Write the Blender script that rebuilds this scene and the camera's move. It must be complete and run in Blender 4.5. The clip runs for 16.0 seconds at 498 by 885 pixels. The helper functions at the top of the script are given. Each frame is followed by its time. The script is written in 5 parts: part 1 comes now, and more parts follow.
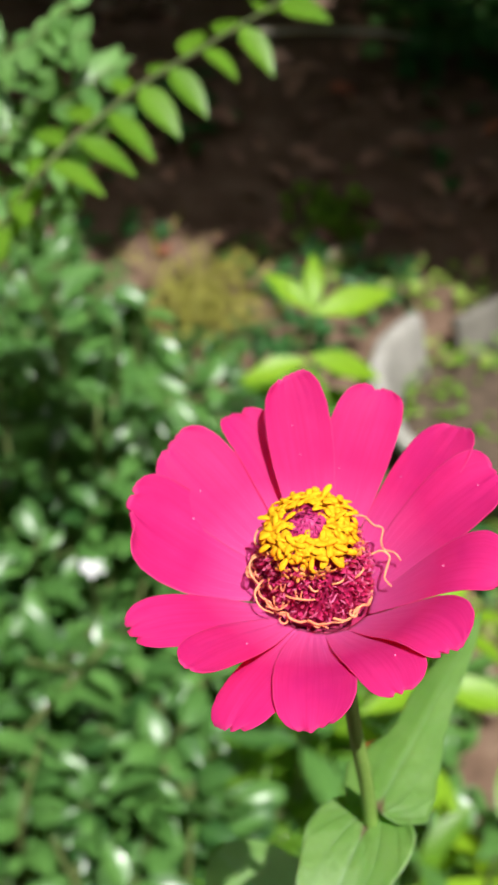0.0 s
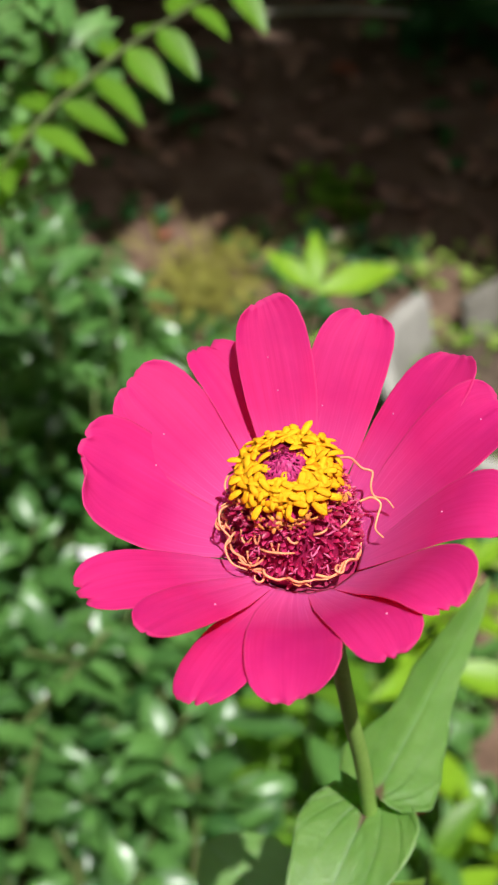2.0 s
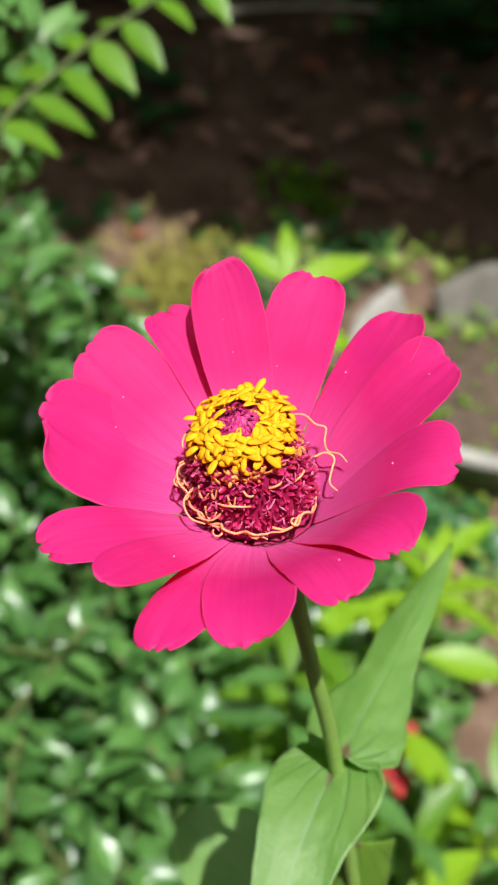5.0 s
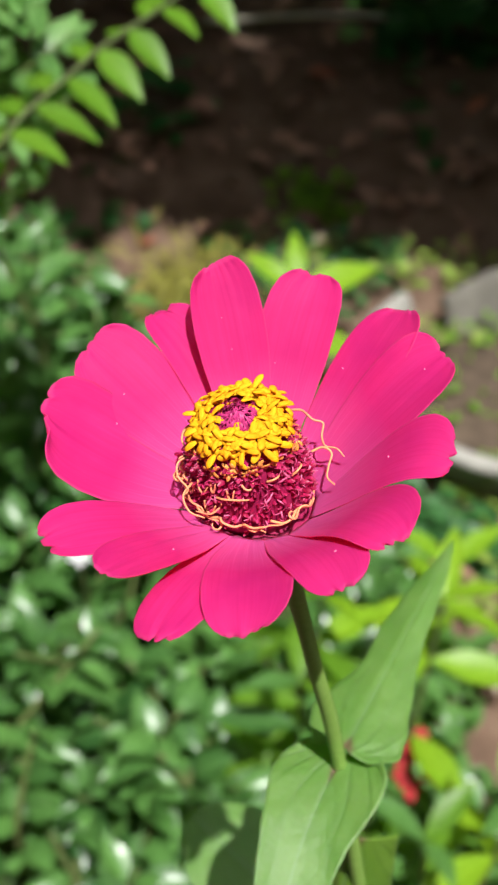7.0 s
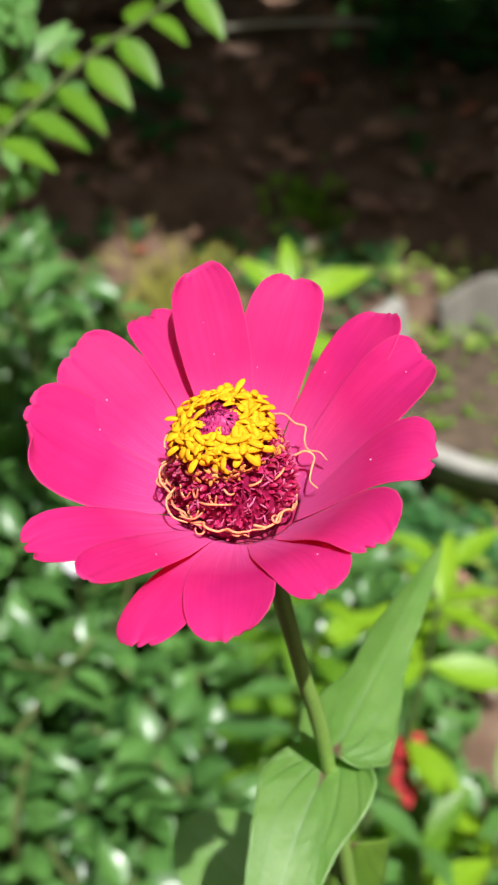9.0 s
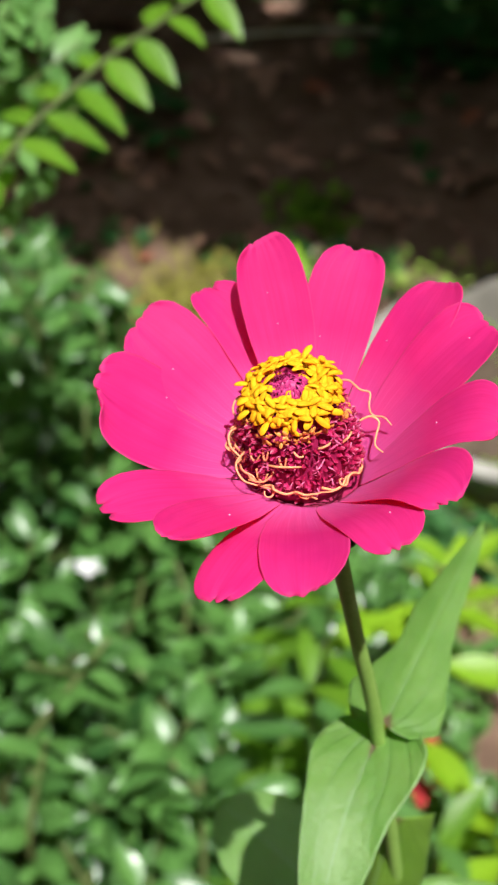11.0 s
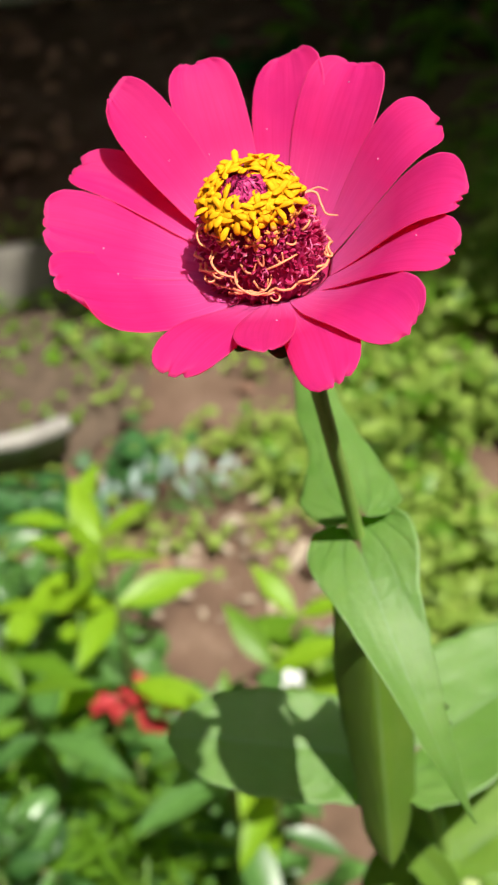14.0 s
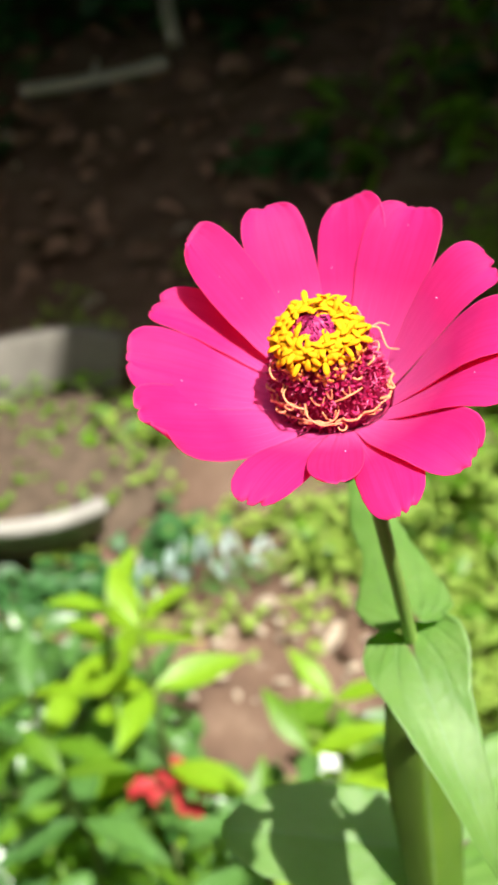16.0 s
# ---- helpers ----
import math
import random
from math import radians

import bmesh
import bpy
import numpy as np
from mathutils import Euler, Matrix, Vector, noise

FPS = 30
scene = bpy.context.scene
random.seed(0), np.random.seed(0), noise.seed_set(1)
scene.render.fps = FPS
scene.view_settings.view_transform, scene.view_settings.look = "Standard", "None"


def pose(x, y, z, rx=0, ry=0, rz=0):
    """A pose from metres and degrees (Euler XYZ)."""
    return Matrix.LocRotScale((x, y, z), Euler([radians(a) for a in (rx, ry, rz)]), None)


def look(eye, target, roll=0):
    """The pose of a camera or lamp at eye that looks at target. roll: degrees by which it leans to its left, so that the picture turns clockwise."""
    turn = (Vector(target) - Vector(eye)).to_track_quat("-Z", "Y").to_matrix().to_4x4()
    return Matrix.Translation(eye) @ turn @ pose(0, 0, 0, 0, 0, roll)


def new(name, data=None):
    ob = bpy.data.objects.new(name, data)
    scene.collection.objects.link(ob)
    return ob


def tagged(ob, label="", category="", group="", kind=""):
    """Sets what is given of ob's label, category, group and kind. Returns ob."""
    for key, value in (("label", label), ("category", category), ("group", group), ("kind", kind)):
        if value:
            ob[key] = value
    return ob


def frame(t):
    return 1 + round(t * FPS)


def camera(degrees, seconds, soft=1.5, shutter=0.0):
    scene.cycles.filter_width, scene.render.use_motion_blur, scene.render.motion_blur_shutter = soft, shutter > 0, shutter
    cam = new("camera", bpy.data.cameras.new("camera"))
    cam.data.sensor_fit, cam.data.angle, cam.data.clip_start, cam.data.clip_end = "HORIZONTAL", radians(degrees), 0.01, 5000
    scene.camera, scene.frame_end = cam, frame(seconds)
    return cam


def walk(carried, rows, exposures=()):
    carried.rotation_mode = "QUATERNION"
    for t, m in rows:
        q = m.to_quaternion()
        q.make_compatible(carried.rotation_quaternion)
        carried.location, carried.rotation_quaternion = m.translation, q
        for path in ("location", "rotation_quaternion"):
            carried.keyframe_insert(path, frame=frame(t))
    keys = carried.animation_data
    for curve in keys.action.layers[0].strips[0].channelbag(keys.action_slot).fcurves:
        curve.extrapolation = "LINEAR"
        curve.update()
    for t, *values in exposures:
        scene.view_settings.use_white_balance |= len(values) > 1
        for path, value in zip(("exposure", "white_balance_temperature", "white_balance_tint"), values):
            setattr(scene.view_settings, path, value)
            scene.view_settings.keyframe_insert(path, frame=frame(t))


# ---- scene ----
cam = camera(20.0, 16.0, soft=2.2)
PATH = [
    (0, (0.19478, 0.10236, 1.07218), (0.11270, 0.83304, 0.39441), 4.73),
    (0.5, (0.20895, 0.11421, 1.07212), (0.12397, 0.84028, 0.38977), 3.87),
    (1, (0.20591, 0.12065, 1.06028), (0.11729, 0.84716, 0.37887), 3.50),
    (1.5, (0.19994, 0.11942, 1.05055), (0.11178, 0.84431, 0.36735), 3.62),
    (2, (0.19954, 0.11987, 1.04528), (0.11106, 0.84624, 0.36369), 3.45),
    (2.5, (0.19935, 0.10690, 1.04849), (0.11043, 0.83389, 0.36762), 2.70),
    (3, (0.19660, 0.10849, 1.05192), (0.10971, 0.83657, 0.37196), 2.68),
    (3.5, (0.20044, 0.11315, 1.04782), (0.11651, 0.84245, 0.36879), 2.57),
    (4, (0.19927, 0.11268, 1.04100), (0.12031, 0.84269, 0.36214), 2.97),
    (4.2, (0.20103, 0.11318, 1.04212), (0.12775, 0.84143, 0.36074), 3.07),
    (6.5, (0.20565, 0.10852, 1.04591), (0.12340, 0.83933, 0.36830), 2.47),
    (7, (0.20687, 0.10835, 1.04572), (0.12304, 0.84017, 0.36939), 2.21),
    (7.5, (0.21093, 0.10678, 1.04560), (0.12581, 0.83983, 0.37077), 2.05),
    (8, (0.21016, 0.10431, 1.04605), (0.12534, 0.83773, 0.37159), 1.90),
    (8.5, (0.21203, 0.10670, 1.04708), (0.12756, 0.84040, 0.37288), 1.72),
    (9, (0.20906, 0.10820, 1.04566), (0.12697, 0.84364, 0.37306), 1.72),
    (9.5, (0.20733, 0.10534, 1.04599), (0.12471, 0.84178, 0.37455), 1.89),
    (9.7, (0.20912, 0.10257, 1.04572), (0.12214, 0.84177, 0.37788), 1.80),
    (11.8, (0.19507, 0.09536, 1.04244), (0.13237, 0.83832, 0.37606), 0.77),
    (12, (0.19856, 0.09349, 1.04347), (0.16072, 0.83783, 0.37674), 0.16),
    (12.5, (0.18306, 0.10033, 1.03920), (0.20758, 0.84352, 0.37057), -2.95),
    (13, (0.15671, 0.10251, 1.03961), (0.31819, 0.81699, 0.35884), -1.80),
    (13.5, (0.12787, 0.10274, 1.03282), (0.38280, 0.78642, 0.34900), -3.29),
    (14, (0.11284, 0.09925, 1.02612), (0.39685, 0.76891, 0.33990), -8.99),
    (14.5, (0.11682, 0.08156, 1.03404), (0.41268, 0.74474, 0.34654), -10.37),
    (15, (0.11950, 0.08515, 1.04174), (0.42211, 0.76435, 0.37307), -10.31),
    (15.5, (0.11593, 0.09349, 1.04361), (0.40590, 0.78483, 0.38182), -10.11),
    (16, (0.10546, 0.09601, 1.04308), (0.39377, 0.80362, 0.39797), -9.49),
]
EXPOSURES = [(0, 0.74, 6200, 10), (2, 0.58, 6150, 10), (4, 0.74, 6150, 10), (7, 0.70, 6150, 10), (9.5, 0.77, 6150, 10), (12, 0.78, 6200, 10), (13, 0.79, 6400, 10), (14, 0.76, 6550, 10), (15, 0.84, 6550, 10), (16, 1.22, 6450, 10)]
walk(cam, [(t, look(eye, target, roll)) for t, eye, target, roll in PATH], EXPOSURES)
cam.data.dof.use_dof = True
cam.data.dof.focus_distance = 0.205
cam.data.dof.aperture_fstop = 45.0

# ---- light ----
SUN_DOWN = Vector((-0.17, 0.37, -1.0)).normalized()
world = bpy.data.worlds.new("sky")
scene.world = world
world.use_nodes = True
wn = world.node_tree.nodes
sky = wn.new("ShaderNodeTexSky")
sky.sky_type = "NISHITA"
sky.sun_disc = False
sky.dust_density = 3.0
sky.ozone_density = 0.6
sky.sun_elevation = math.asin(-SUN_DOWN.z)
sky.sun_rotation = math.atan2(-SUN_DOWN.x, -SUN_DOWN.y)
wn["Background"].inputs["Strength"].default_value = 0.15
world.node_tree.links.new(sky.outputs["Color"], wn["Background"].inputs["Color"])
sun_data = bpy.data.lights.new("sun", "SUN")
sun_data.energy = 4.0
sun_data.angle = radians(0.55)
sun_data.color = (1.0, 0.955, 0.88)
sun = new("sun", sun_data)
sun.matrix_world = Matrix.Translation((1.0, -2.0, 6.0)) @ SUN_DOWN.to_track_quat("-Z", "Y").to_matrix().to_4x4()

# ---- materials ----
def base_material(name, rough=0.5, spec=0.5):
    m = bpy.data.materials.new(name)
    m.use_nodes = True
    nt = m.node_tree
    b = nt.nodes["Principled BSDF"]
    b.inputs["Roughness"].default_value = rough
    b.inputs["Specular IOR Level"].default_value = spec
    return m, nt, b


def noise_node(nt, scale, detail=4.0, rough=0.55, coord="Object"):
    tc = nt.nodes.new("ShaderNodeTexCoord")
    n = nt.nodes.new("ShaderNodeTexNoise")
    n.inputs["Scale"].default_value = scale
    n.inputs["Detail"].default_value = detail
    n.inputs["Roughness"].default_value = rough
    nt.links.new(tc.outputs[coord], n.inputs["Vector"])
    return n


def ramp_node(nt, fac, stops):
    r = nt.nodes.new("ShaderNodeValToRGB")
    el = r.color_ramp.elements
    while len(el) < len(stops):
        el.new(0.5)
    for e, (p, c) in zip(el, stops):
        e.position, e.color = p, (*c, 1.0)
    nt.links.new(fac, r.inputs["Fac"])
    return r


def mix_color(nt, fac, a, b, mode="MIX"):
    n = nt.nodes.new("ShaderNodeMix")
    n.data_type, n.blend_type = "RGBA", mode
    for sock, v in ((n.inputs[0], fac), (n.inputs[6], a), (n.inputs[7], b)):
        if isinstance(v, (int, float)):
            sock.default_value = v
        elif isinstance(v, tuple):
            sock.default_value = (*v, 1.0)
        else:
            nt.links.new(v, sock)
    return n.outputs[2]


def math_node(nt, op, a, b=None, c=None, clamp=False):
    n = nt.nodes.new("ShaderNodeMath")
    n.operation, n.use_clamp = op, clamp
    for k, v in enumerate((a, b, c)):
        if v is None:
            continue
        if isinstance(v, (int, float)):
            n.inputs[k].default_value = v
        else:
            nt.links.new(v, n.inputs[k])
    return n.outputs[0]


def bump_node(nt, bsdf, height, strength, distance):
    n = nt.nodes.new("ShaderNodeBump")
    n.inputs["Strength"].default_value = strength
    n.inputs["Distance"].default_value = distance
    nt.links.new(height, n.inputs["Height"])
    nt.links.new(n.outputs["Normal"], bsdf.inputs["Normal"])
    return n


def thin(nt, bsdf, color, share):
    """Lets light shine through a thin blade."""
    out = nt.nodes["Material Output"]
    tr = nt.nodes.new("ShaderNodeBsdfTranslucent")
    mx = nt.nodes.new("ShaderNodeMixShader")
    mx.inputs[0].default_value = share
    if isinstance(color, tuple):
        tr.inputs["Color"].default_value = (*color, 1.0)
    else:
        nt.links.new(color, tr.inputs["Color"])
    nt.links.new(bsdf.outputs[0], mx.inputs[1])
    nt.links.new(tr.outputs[0], mx.inputs[2])
    nt.links.new(mx.outputs[0], out.inputs["Surface"])


def uv_split(nt):
    tc = nt.nodes.new("ShaderNodeTexCoord")
    sp = nt.nodes.new("ShaderNodeSeparateXYZ")
    nt.links.new(tc.outputs["UV"], sp.inputs[0])
    return sp.outputs[0], sp.outputs[1], tc


def petal_material():
    m, nt, b = base_material("petal_pink", 0.6, 0.22)
    u, v, tc = uv_split(nt)
    mp = nt.nodes.new("ShaderNodeMapping")
    mp.inputs["Scale"].default_value = (38.0, 2.2, 1.0)
    nt.links.new(tc.outputs["UV"], mp.inputs["Vector"])
    streak = nt.nodes.new("ShaderNodeTexNoise")
    streak.inputs["Scale"].default_value = 1.0
    streak.inputs["Detail"].default_value = 3.0
    nt.links.new(mp.outputs[0], streak.inputs["Vector"])
    blot = noise_node(nt, 130.0, 4.0)
    tone = ramp_node(nt, streak.outputs["Fac"], [(0.25, (0.76, 0.024, 0.255)), (0.8, (0.85, 0.045, 0.33))])
    tone2 = mix_color(nt, ramp_node(nt, blot.outputs["Fac"], [(0.42, (0, 0, 0)), (0.7, (0.7, 0.7, 0.7))]).outputs[0], tone.outputs[0], (0.70, 0.018, 0.255))
    # towards the foot of the petal the colour turns violet-pink
    foot = nt.nodes.new("ShaderNodeMapRange")
    foot.inputs[1].default_value, foot.inputs[2].default_value = 0.5, 0.05
    foot.inputs[3].default_value, foot.inputs[4].default_value = 0.0, 0.8
    nt.links.new(v, foot.inputs[0])
    col = mix_color(nt, foot.outputs[0], tone2, (0.90, 0.16, 0.56))
    pale = ramp_node(nt, streak.outputs["Fac"], [(0.5, (0, 0, 0)), (0.68, (0.55, 0.55, 0.55))]).outputs[0]
    col = mix_color(nt, math_node(nt, "MULTIPLY", pale, foot.outputs[0]), col, (0.96, 0.24, 0.62))
    # thin paler rim
    rim = nt.nodes.new("ShaderNodeMapRange")
    rim.inputs[1].default_value, rim.inputs[2].default_value = 0.47, 0.5
    rim.inputs[3].default_value, rim.inputs[4].default_value = 0.0, 0.35
    nt.links.new(math_node(nt, "MAXIMUM", math_node(nt, "ABSOLUTE", math_node(nt, "SUBTRACT", u, 0.5)), math_node(nt, "SUBTRACT", v, 0.5)), rim.inputs[0])
    col = mix_color(nt, rim.outputs[0], col, (0.86, 0.14, 0.36))
    nt.links.new(col, b.inputs["Base Color"])
    b.inputs["Sheen Weight"].default_value = 0.04
    b.inputs["Sheen Roughness"].default_value = 0.4
    bump_node(nt, b, math_node(nt, "ADD", streak.outputs["Fac"], blot.outputs["Fac"]), 0.14, 0.0003)
    thin(nt, b, mix_color(nt, 0.5, col, (1.0, 0.015, 0.10)), 0.58)
    return m


def leaf_material(name, dark, light, through_color, rough=0.45, share=0.28, veins=7.0, spec=0.5, vein_color=None, grain=220.0, coat=0.0):
    m, nt, b = base_material(name, rough, spec)
    u, v, tc = uv_split(nt)
    info = nt.nodes.new("ShaderNodeObjectInfo")
    geo = nt.nodes.new("ShaderNodeNewGeometry")
    n = noise_node(nt, grain, 4.0)
    rnd = math_node(nt, "ADD", math_node(nt, "MULTIPLY", geo.outputs["Random Per Island"], 0.5), math_node(nt, "MULTIPLY", info.outputs["Random"], 0.5))
    f = math_node(nt, "ADD", math_node(nt, "MULTIPLY", rnd, 0.9), math_node(nt, "MULTIPLY", math_node(nt, "SUBTRACT", n.outputs["Fac"], 0.5), 0.6), clamp=True)
    col = mix_color(nt, f, dark, light)
    # side veins slant from the midrib towards the tip
    off = math_node(nt, "ABSOLUTE", math_node(nt, "SUBTRACT", u, 0.5))
    slant = math_node(nt, "SUBTRACT", v, math_node(nt, "MULTIPLY", off, 0.55))
    side = math_node(nt, "ABSOLUTE", math_node(nt, "SUBTRACT", math_node(nt, "FRACT", math_node(nt, "MULTIPLY", slant, veins)), 0.5))
    sidev = math_node(nt, "LESS_THAN", side, 0.05)
    mid = math_node(nt, "LESS_THAN", off, 0.022)
    vein = math_node(nt, "MAXIMUM", mid, math_node(nt, "MULTIPLY", sidev, 0.35))
    vc = vein_color or tuple(min(1.0, c * 1.5 + 0.02) for c in light)
    col = mix_color(nt, math_node(nt, "MULTIPLY", vein, 0.6), col, vc)
    nt.links.new(col, b.inputs["Base Color"])
    b.inputs["Coat Weight"].default_value = coat
    b.inputs["Coat Roughness"].default_value = 0.3
    h = math_node(nt, "SUBTRACT", math_node(nt, "MULTIPLY", n.outputs["Fac"], 0.6), vein)
    bump_node(nt, b, h, 0.35, 0.0006)
    thin(nt, b, mix_color(nt, 0.6, col, through_color), share)
    return m


def zinnia_leaf_material(name, low, high, fleck, through_color):
    m, nt, b = base_material(name, 0.52, 0.85)
    u, v, tc = uv_split(nt)
    n = noise_node(nt, 900.0, 5.0)
    n2 = noise_node(nt, 90.0, 3.0)
    col = ramp_node(nt, n2.outputs["Fac"], [(0.3, low), (0.7, high)]).outputs[0]
    col = mix_color(nt, math_node(nt, "MULTIPLY", n.outputs["Fac"], 0.45), col, fleck)
    off = math_node(nt, "ABSOLUTE", math_node(nt, "SUBTRACT", u, 0.5))
    mid = math_node(nt, "LESS_THAN", off, 0.019)
    # two long side veins that bow out from the foot and run to the tip
    bow = math_node(nt, "MULTIPLY", math_node(nt, "SINE", math_node(nt, "MULTIPLY", math_node(nt, "POWER", v, 0.6), 3.1416)), 0.26)
    par = math_node(nt, "LESS_THAN", math_node(nt, "ABSOLUTE", math_node(nt, "SUBTRACT", off, bow)), 0.011)
    net = nt.nodes.new("ShaderNodeTexVoronoi")
    net.feature = "DISTANCE_TO_EDGE"
    net.inputs["Scale"].default_value = 420.0
    nt.links.new(tc.outputs["Object"], net.inputs["Vector"])
    cells = math_node(nt, "LESS_THAN", net.outputs["Distance"], 0.05)
    vein = math_node(nt, "MAXIMUM", math_node(nt, "MAXIMUM", mid, math_node(nt, "MULTIPLY", par, 0.35)), math_node(nt, "MULTIPLY", cells, 0.15))
    slant = math_node(nt, "SUBTRACT", v, math_node(nt, "MULTIPLY", off, 0.7))
    side = math_node(nt, "ABSOLUTE", math_node(nt, "SUBTRACT", math_node(nt, "FRACT", math_node(nt, "MULTIPLY", slant, 8.0)), 0.5))
    vein = math_node(nt, "MAXIMUM", vein, math_node(nt, "MULTIPLY", math_node(nt, "LESS_THAN", side, 0.035), 0.25))
    edge = math_node(nt, "GREATER_THAN", off, 0.485)
    col = mix_color(nt, math_node(nt, "MULTIPLY", math_node(nt, "MAXIMUM", vein, edge), 0.30), col, (0.36, 0.50, 0.28))
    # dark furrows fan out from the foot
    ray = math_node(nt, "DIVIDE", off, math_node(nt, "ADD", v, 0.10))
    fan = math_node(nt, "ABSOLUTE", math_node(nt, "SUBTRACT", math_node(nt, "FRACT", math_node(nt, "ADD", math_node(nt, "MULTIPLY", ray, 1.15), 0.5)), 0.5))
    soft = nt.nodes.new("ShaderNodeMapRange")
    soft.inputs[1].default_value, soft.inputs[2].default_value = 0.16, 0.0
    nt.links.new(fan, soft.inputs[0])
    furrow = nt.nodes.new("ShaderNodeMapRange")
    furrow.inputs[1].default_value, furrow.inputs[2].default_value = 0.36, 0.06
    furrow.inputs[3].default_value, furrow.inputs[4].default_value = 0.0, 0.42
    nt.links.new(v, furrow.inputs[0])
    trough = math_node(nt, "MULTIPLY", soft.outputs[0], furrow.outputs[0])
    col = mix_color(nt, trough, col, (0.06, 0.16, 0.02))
    # purple stain where the leaf clasps the stem
    near = math_node(nt, "ADD", math_node(nt, "MULTIPLY", off, 5.0), math_node(nt, "MULTIPLY", v, 14.0))
    stain = nt.nodes.new("ShaderNodeMapRange")
    stain.inputs[1].default_value, stain.inputs[2].default_value = 0.9, 0.45
    nt.links.new(near, stain.inputs[0])
    col = mix_color(nt, math_node(nt, "MULTIPLY", stain.outputs[0], 0.85), col, (0.17, 0.05, 0.06))
    nt.links.new(col, b.inputs["Base Color"])
    h = math_node(nt, "SUBTRACT", math_node(nt, "MULTIPLY", n.outputs["Fac"], 0.5), vein)
    bump_node(nt, b, math_node(nt, "ADD", math_node(nt, "SUBTRACT", h, trough), math_node(nt, "MULTIPLY", n2.outputs["Fac"], 1.8)), 0.6, 0.0007)
    thin(nt, b, through_color, 0.46)
    return m


def plain_material(name, a, c, scale, rough=0.6, spec=0.3, share=0.0, bump=0.3, dist=0.0005, vary=0.22):
    m, nt, b = base_material(name, rough, spec)
    n = noise_node(nt, scale, 5.0)
    info = nt.nodes.new("ShaderNodeObjectInfo")
    geo = nt.nodes.new("ShaderNodeNewGeometry")
    f = math_node(nt, "ADD", math_node(nt, "MULTIPLY", n.outputs["Fac"], 0.6), math_node(nt, "MULTIPLY", math_node(nt, "ADD", info.outputs["Random"], geo.outputs["Random Per Island"]), vary), clamp=True)
    col = ramp_node(nt, f, [(0.25, a), (0.75, c)]).outputs[0]
    nt.links.new(col, b.inputs["Base Color"])
    bump_node(nt, b, n.outputs["Fac"], bump, dist)
    if share:
        thin(nt, b, col, share)
    return m


def chaff_material():
    m, nt, b = base_material("chaff_crimson", 0.4, 0.5)
    u, v, tc = uv_split(nt)
    geo = nt.nodes.new("ShaderNodeNewGeometry")
    body = ramp_node(nt, geo.outputs["Random Per Island"], [(0.1, (0.32, 0.004, 0.045)), (0.6, (0.48, 0.010, 0.090)), (0.95, (0.60, 0.025, 0.15))]).outputs[0]
    # the fringed tips dry to a paler pink
    tip = nt.nodes.new("ShaderNodeMapRange")
    tip.inputs[1].default_value, tip.inputs[2].default_value = 0.55, 1.0
    tip.inputs[3].default_value, tip.inputs[4].default_value = 0.0, 0.22
    nt.links.new(v, tip.inputs[0])
    col = mix_color(nt, tip.outputs[0], body, (0.80, 0.16, 0.36))
    nt.links.new(col, b.inputs["Base Color"])
    thin(nt, b, col, 0.3)
    return m


def dew_material():
    m, nt, b = base_material("dew", 0.08, 0.8)
    n = noise_node(nt, 2000.0, 2.0)
    # opaque pale pink stands in for the light caught in a bead
    nt.links.new(ramp_node(nt, n.outputs["Fac"], [(0.3, (0.78, 0.22, 0.42)), (0.7, (0.86, 0.40, 0.56))]).outputs[0], b.inputs["Base Color"])
    return m


def water_material():
    m, nt, b = base_material("clear_water", 0.03, 0.5)
    b.inputs["Base Color"].default_value = (0.95, 0.98, 0.95, 1.0)
    b.inputs["Transmission Weight"].default_value = 1.0
    b.inputs["IOR"].default_value = 1.33
    return m


def soil_material():
    m, nt, b = base_material("soil", 0.92, 0.2)
    big = noise_node(nt, 1.7, 3.0)
    mid = noise_node(nt, 14.0, 6.0, 0.65)
    fine = noise_node(nt, 110.0, 5.0, 0.7)
    c1 = ramp_node(nt, mid.outputs["Fac"], [(0.28, (0.045, 0.024, 0.016)), (0.5, (0.17, 0.10, 0.068)), (0.75, (0.34, 0.23, 0.165))]).outputs[0]
    c2 = mix_color(nt, math_node(nt, "MULTIPLY", fine.outputs["Fac"], 0.6), c1, (0.10, 0.065, 0.045))
    c3 = mix_color(nt, math_node(nt, "MULTIPLY", big.outputs["Fac"], 0.5), c2, (0.17, 0.12, 0.085))
    nt.links.new(c3, b.inputs["Base Color"])
    bump_node(nt, b, math_node(nt, "ADD", mid.outputs["Fac"], math_node(nt, "MULTIPLY", fine.outputs["Fac"], 0.4)), 0.8, 0.012)
    return m


M_PETAL = petal_material()
M_DEW = dew_material()
M_WATER = water_material()
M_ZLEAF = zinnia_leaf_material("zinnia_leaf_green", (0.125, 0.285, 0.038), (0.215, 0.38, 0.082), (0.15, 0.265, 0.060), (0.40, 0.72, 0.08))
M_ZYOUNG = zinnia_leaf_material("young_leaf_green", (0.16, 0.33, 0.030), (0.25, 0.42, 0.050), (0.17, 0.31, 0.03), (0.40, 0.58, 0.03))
M_STEM = plain_material("stem_green", (0.21, 0.38, 0.06), (0.33, 0.50, 0.12), 700.0, 0.55, 0.2, 0.0, 0.4, 0.0002)
M_BUD = plain_material("bud_pale_green", (0.26, 0.40, 0.10), (0.50, 0.58, 0.26), 500.0, 0.5, 0.3, 0.2)
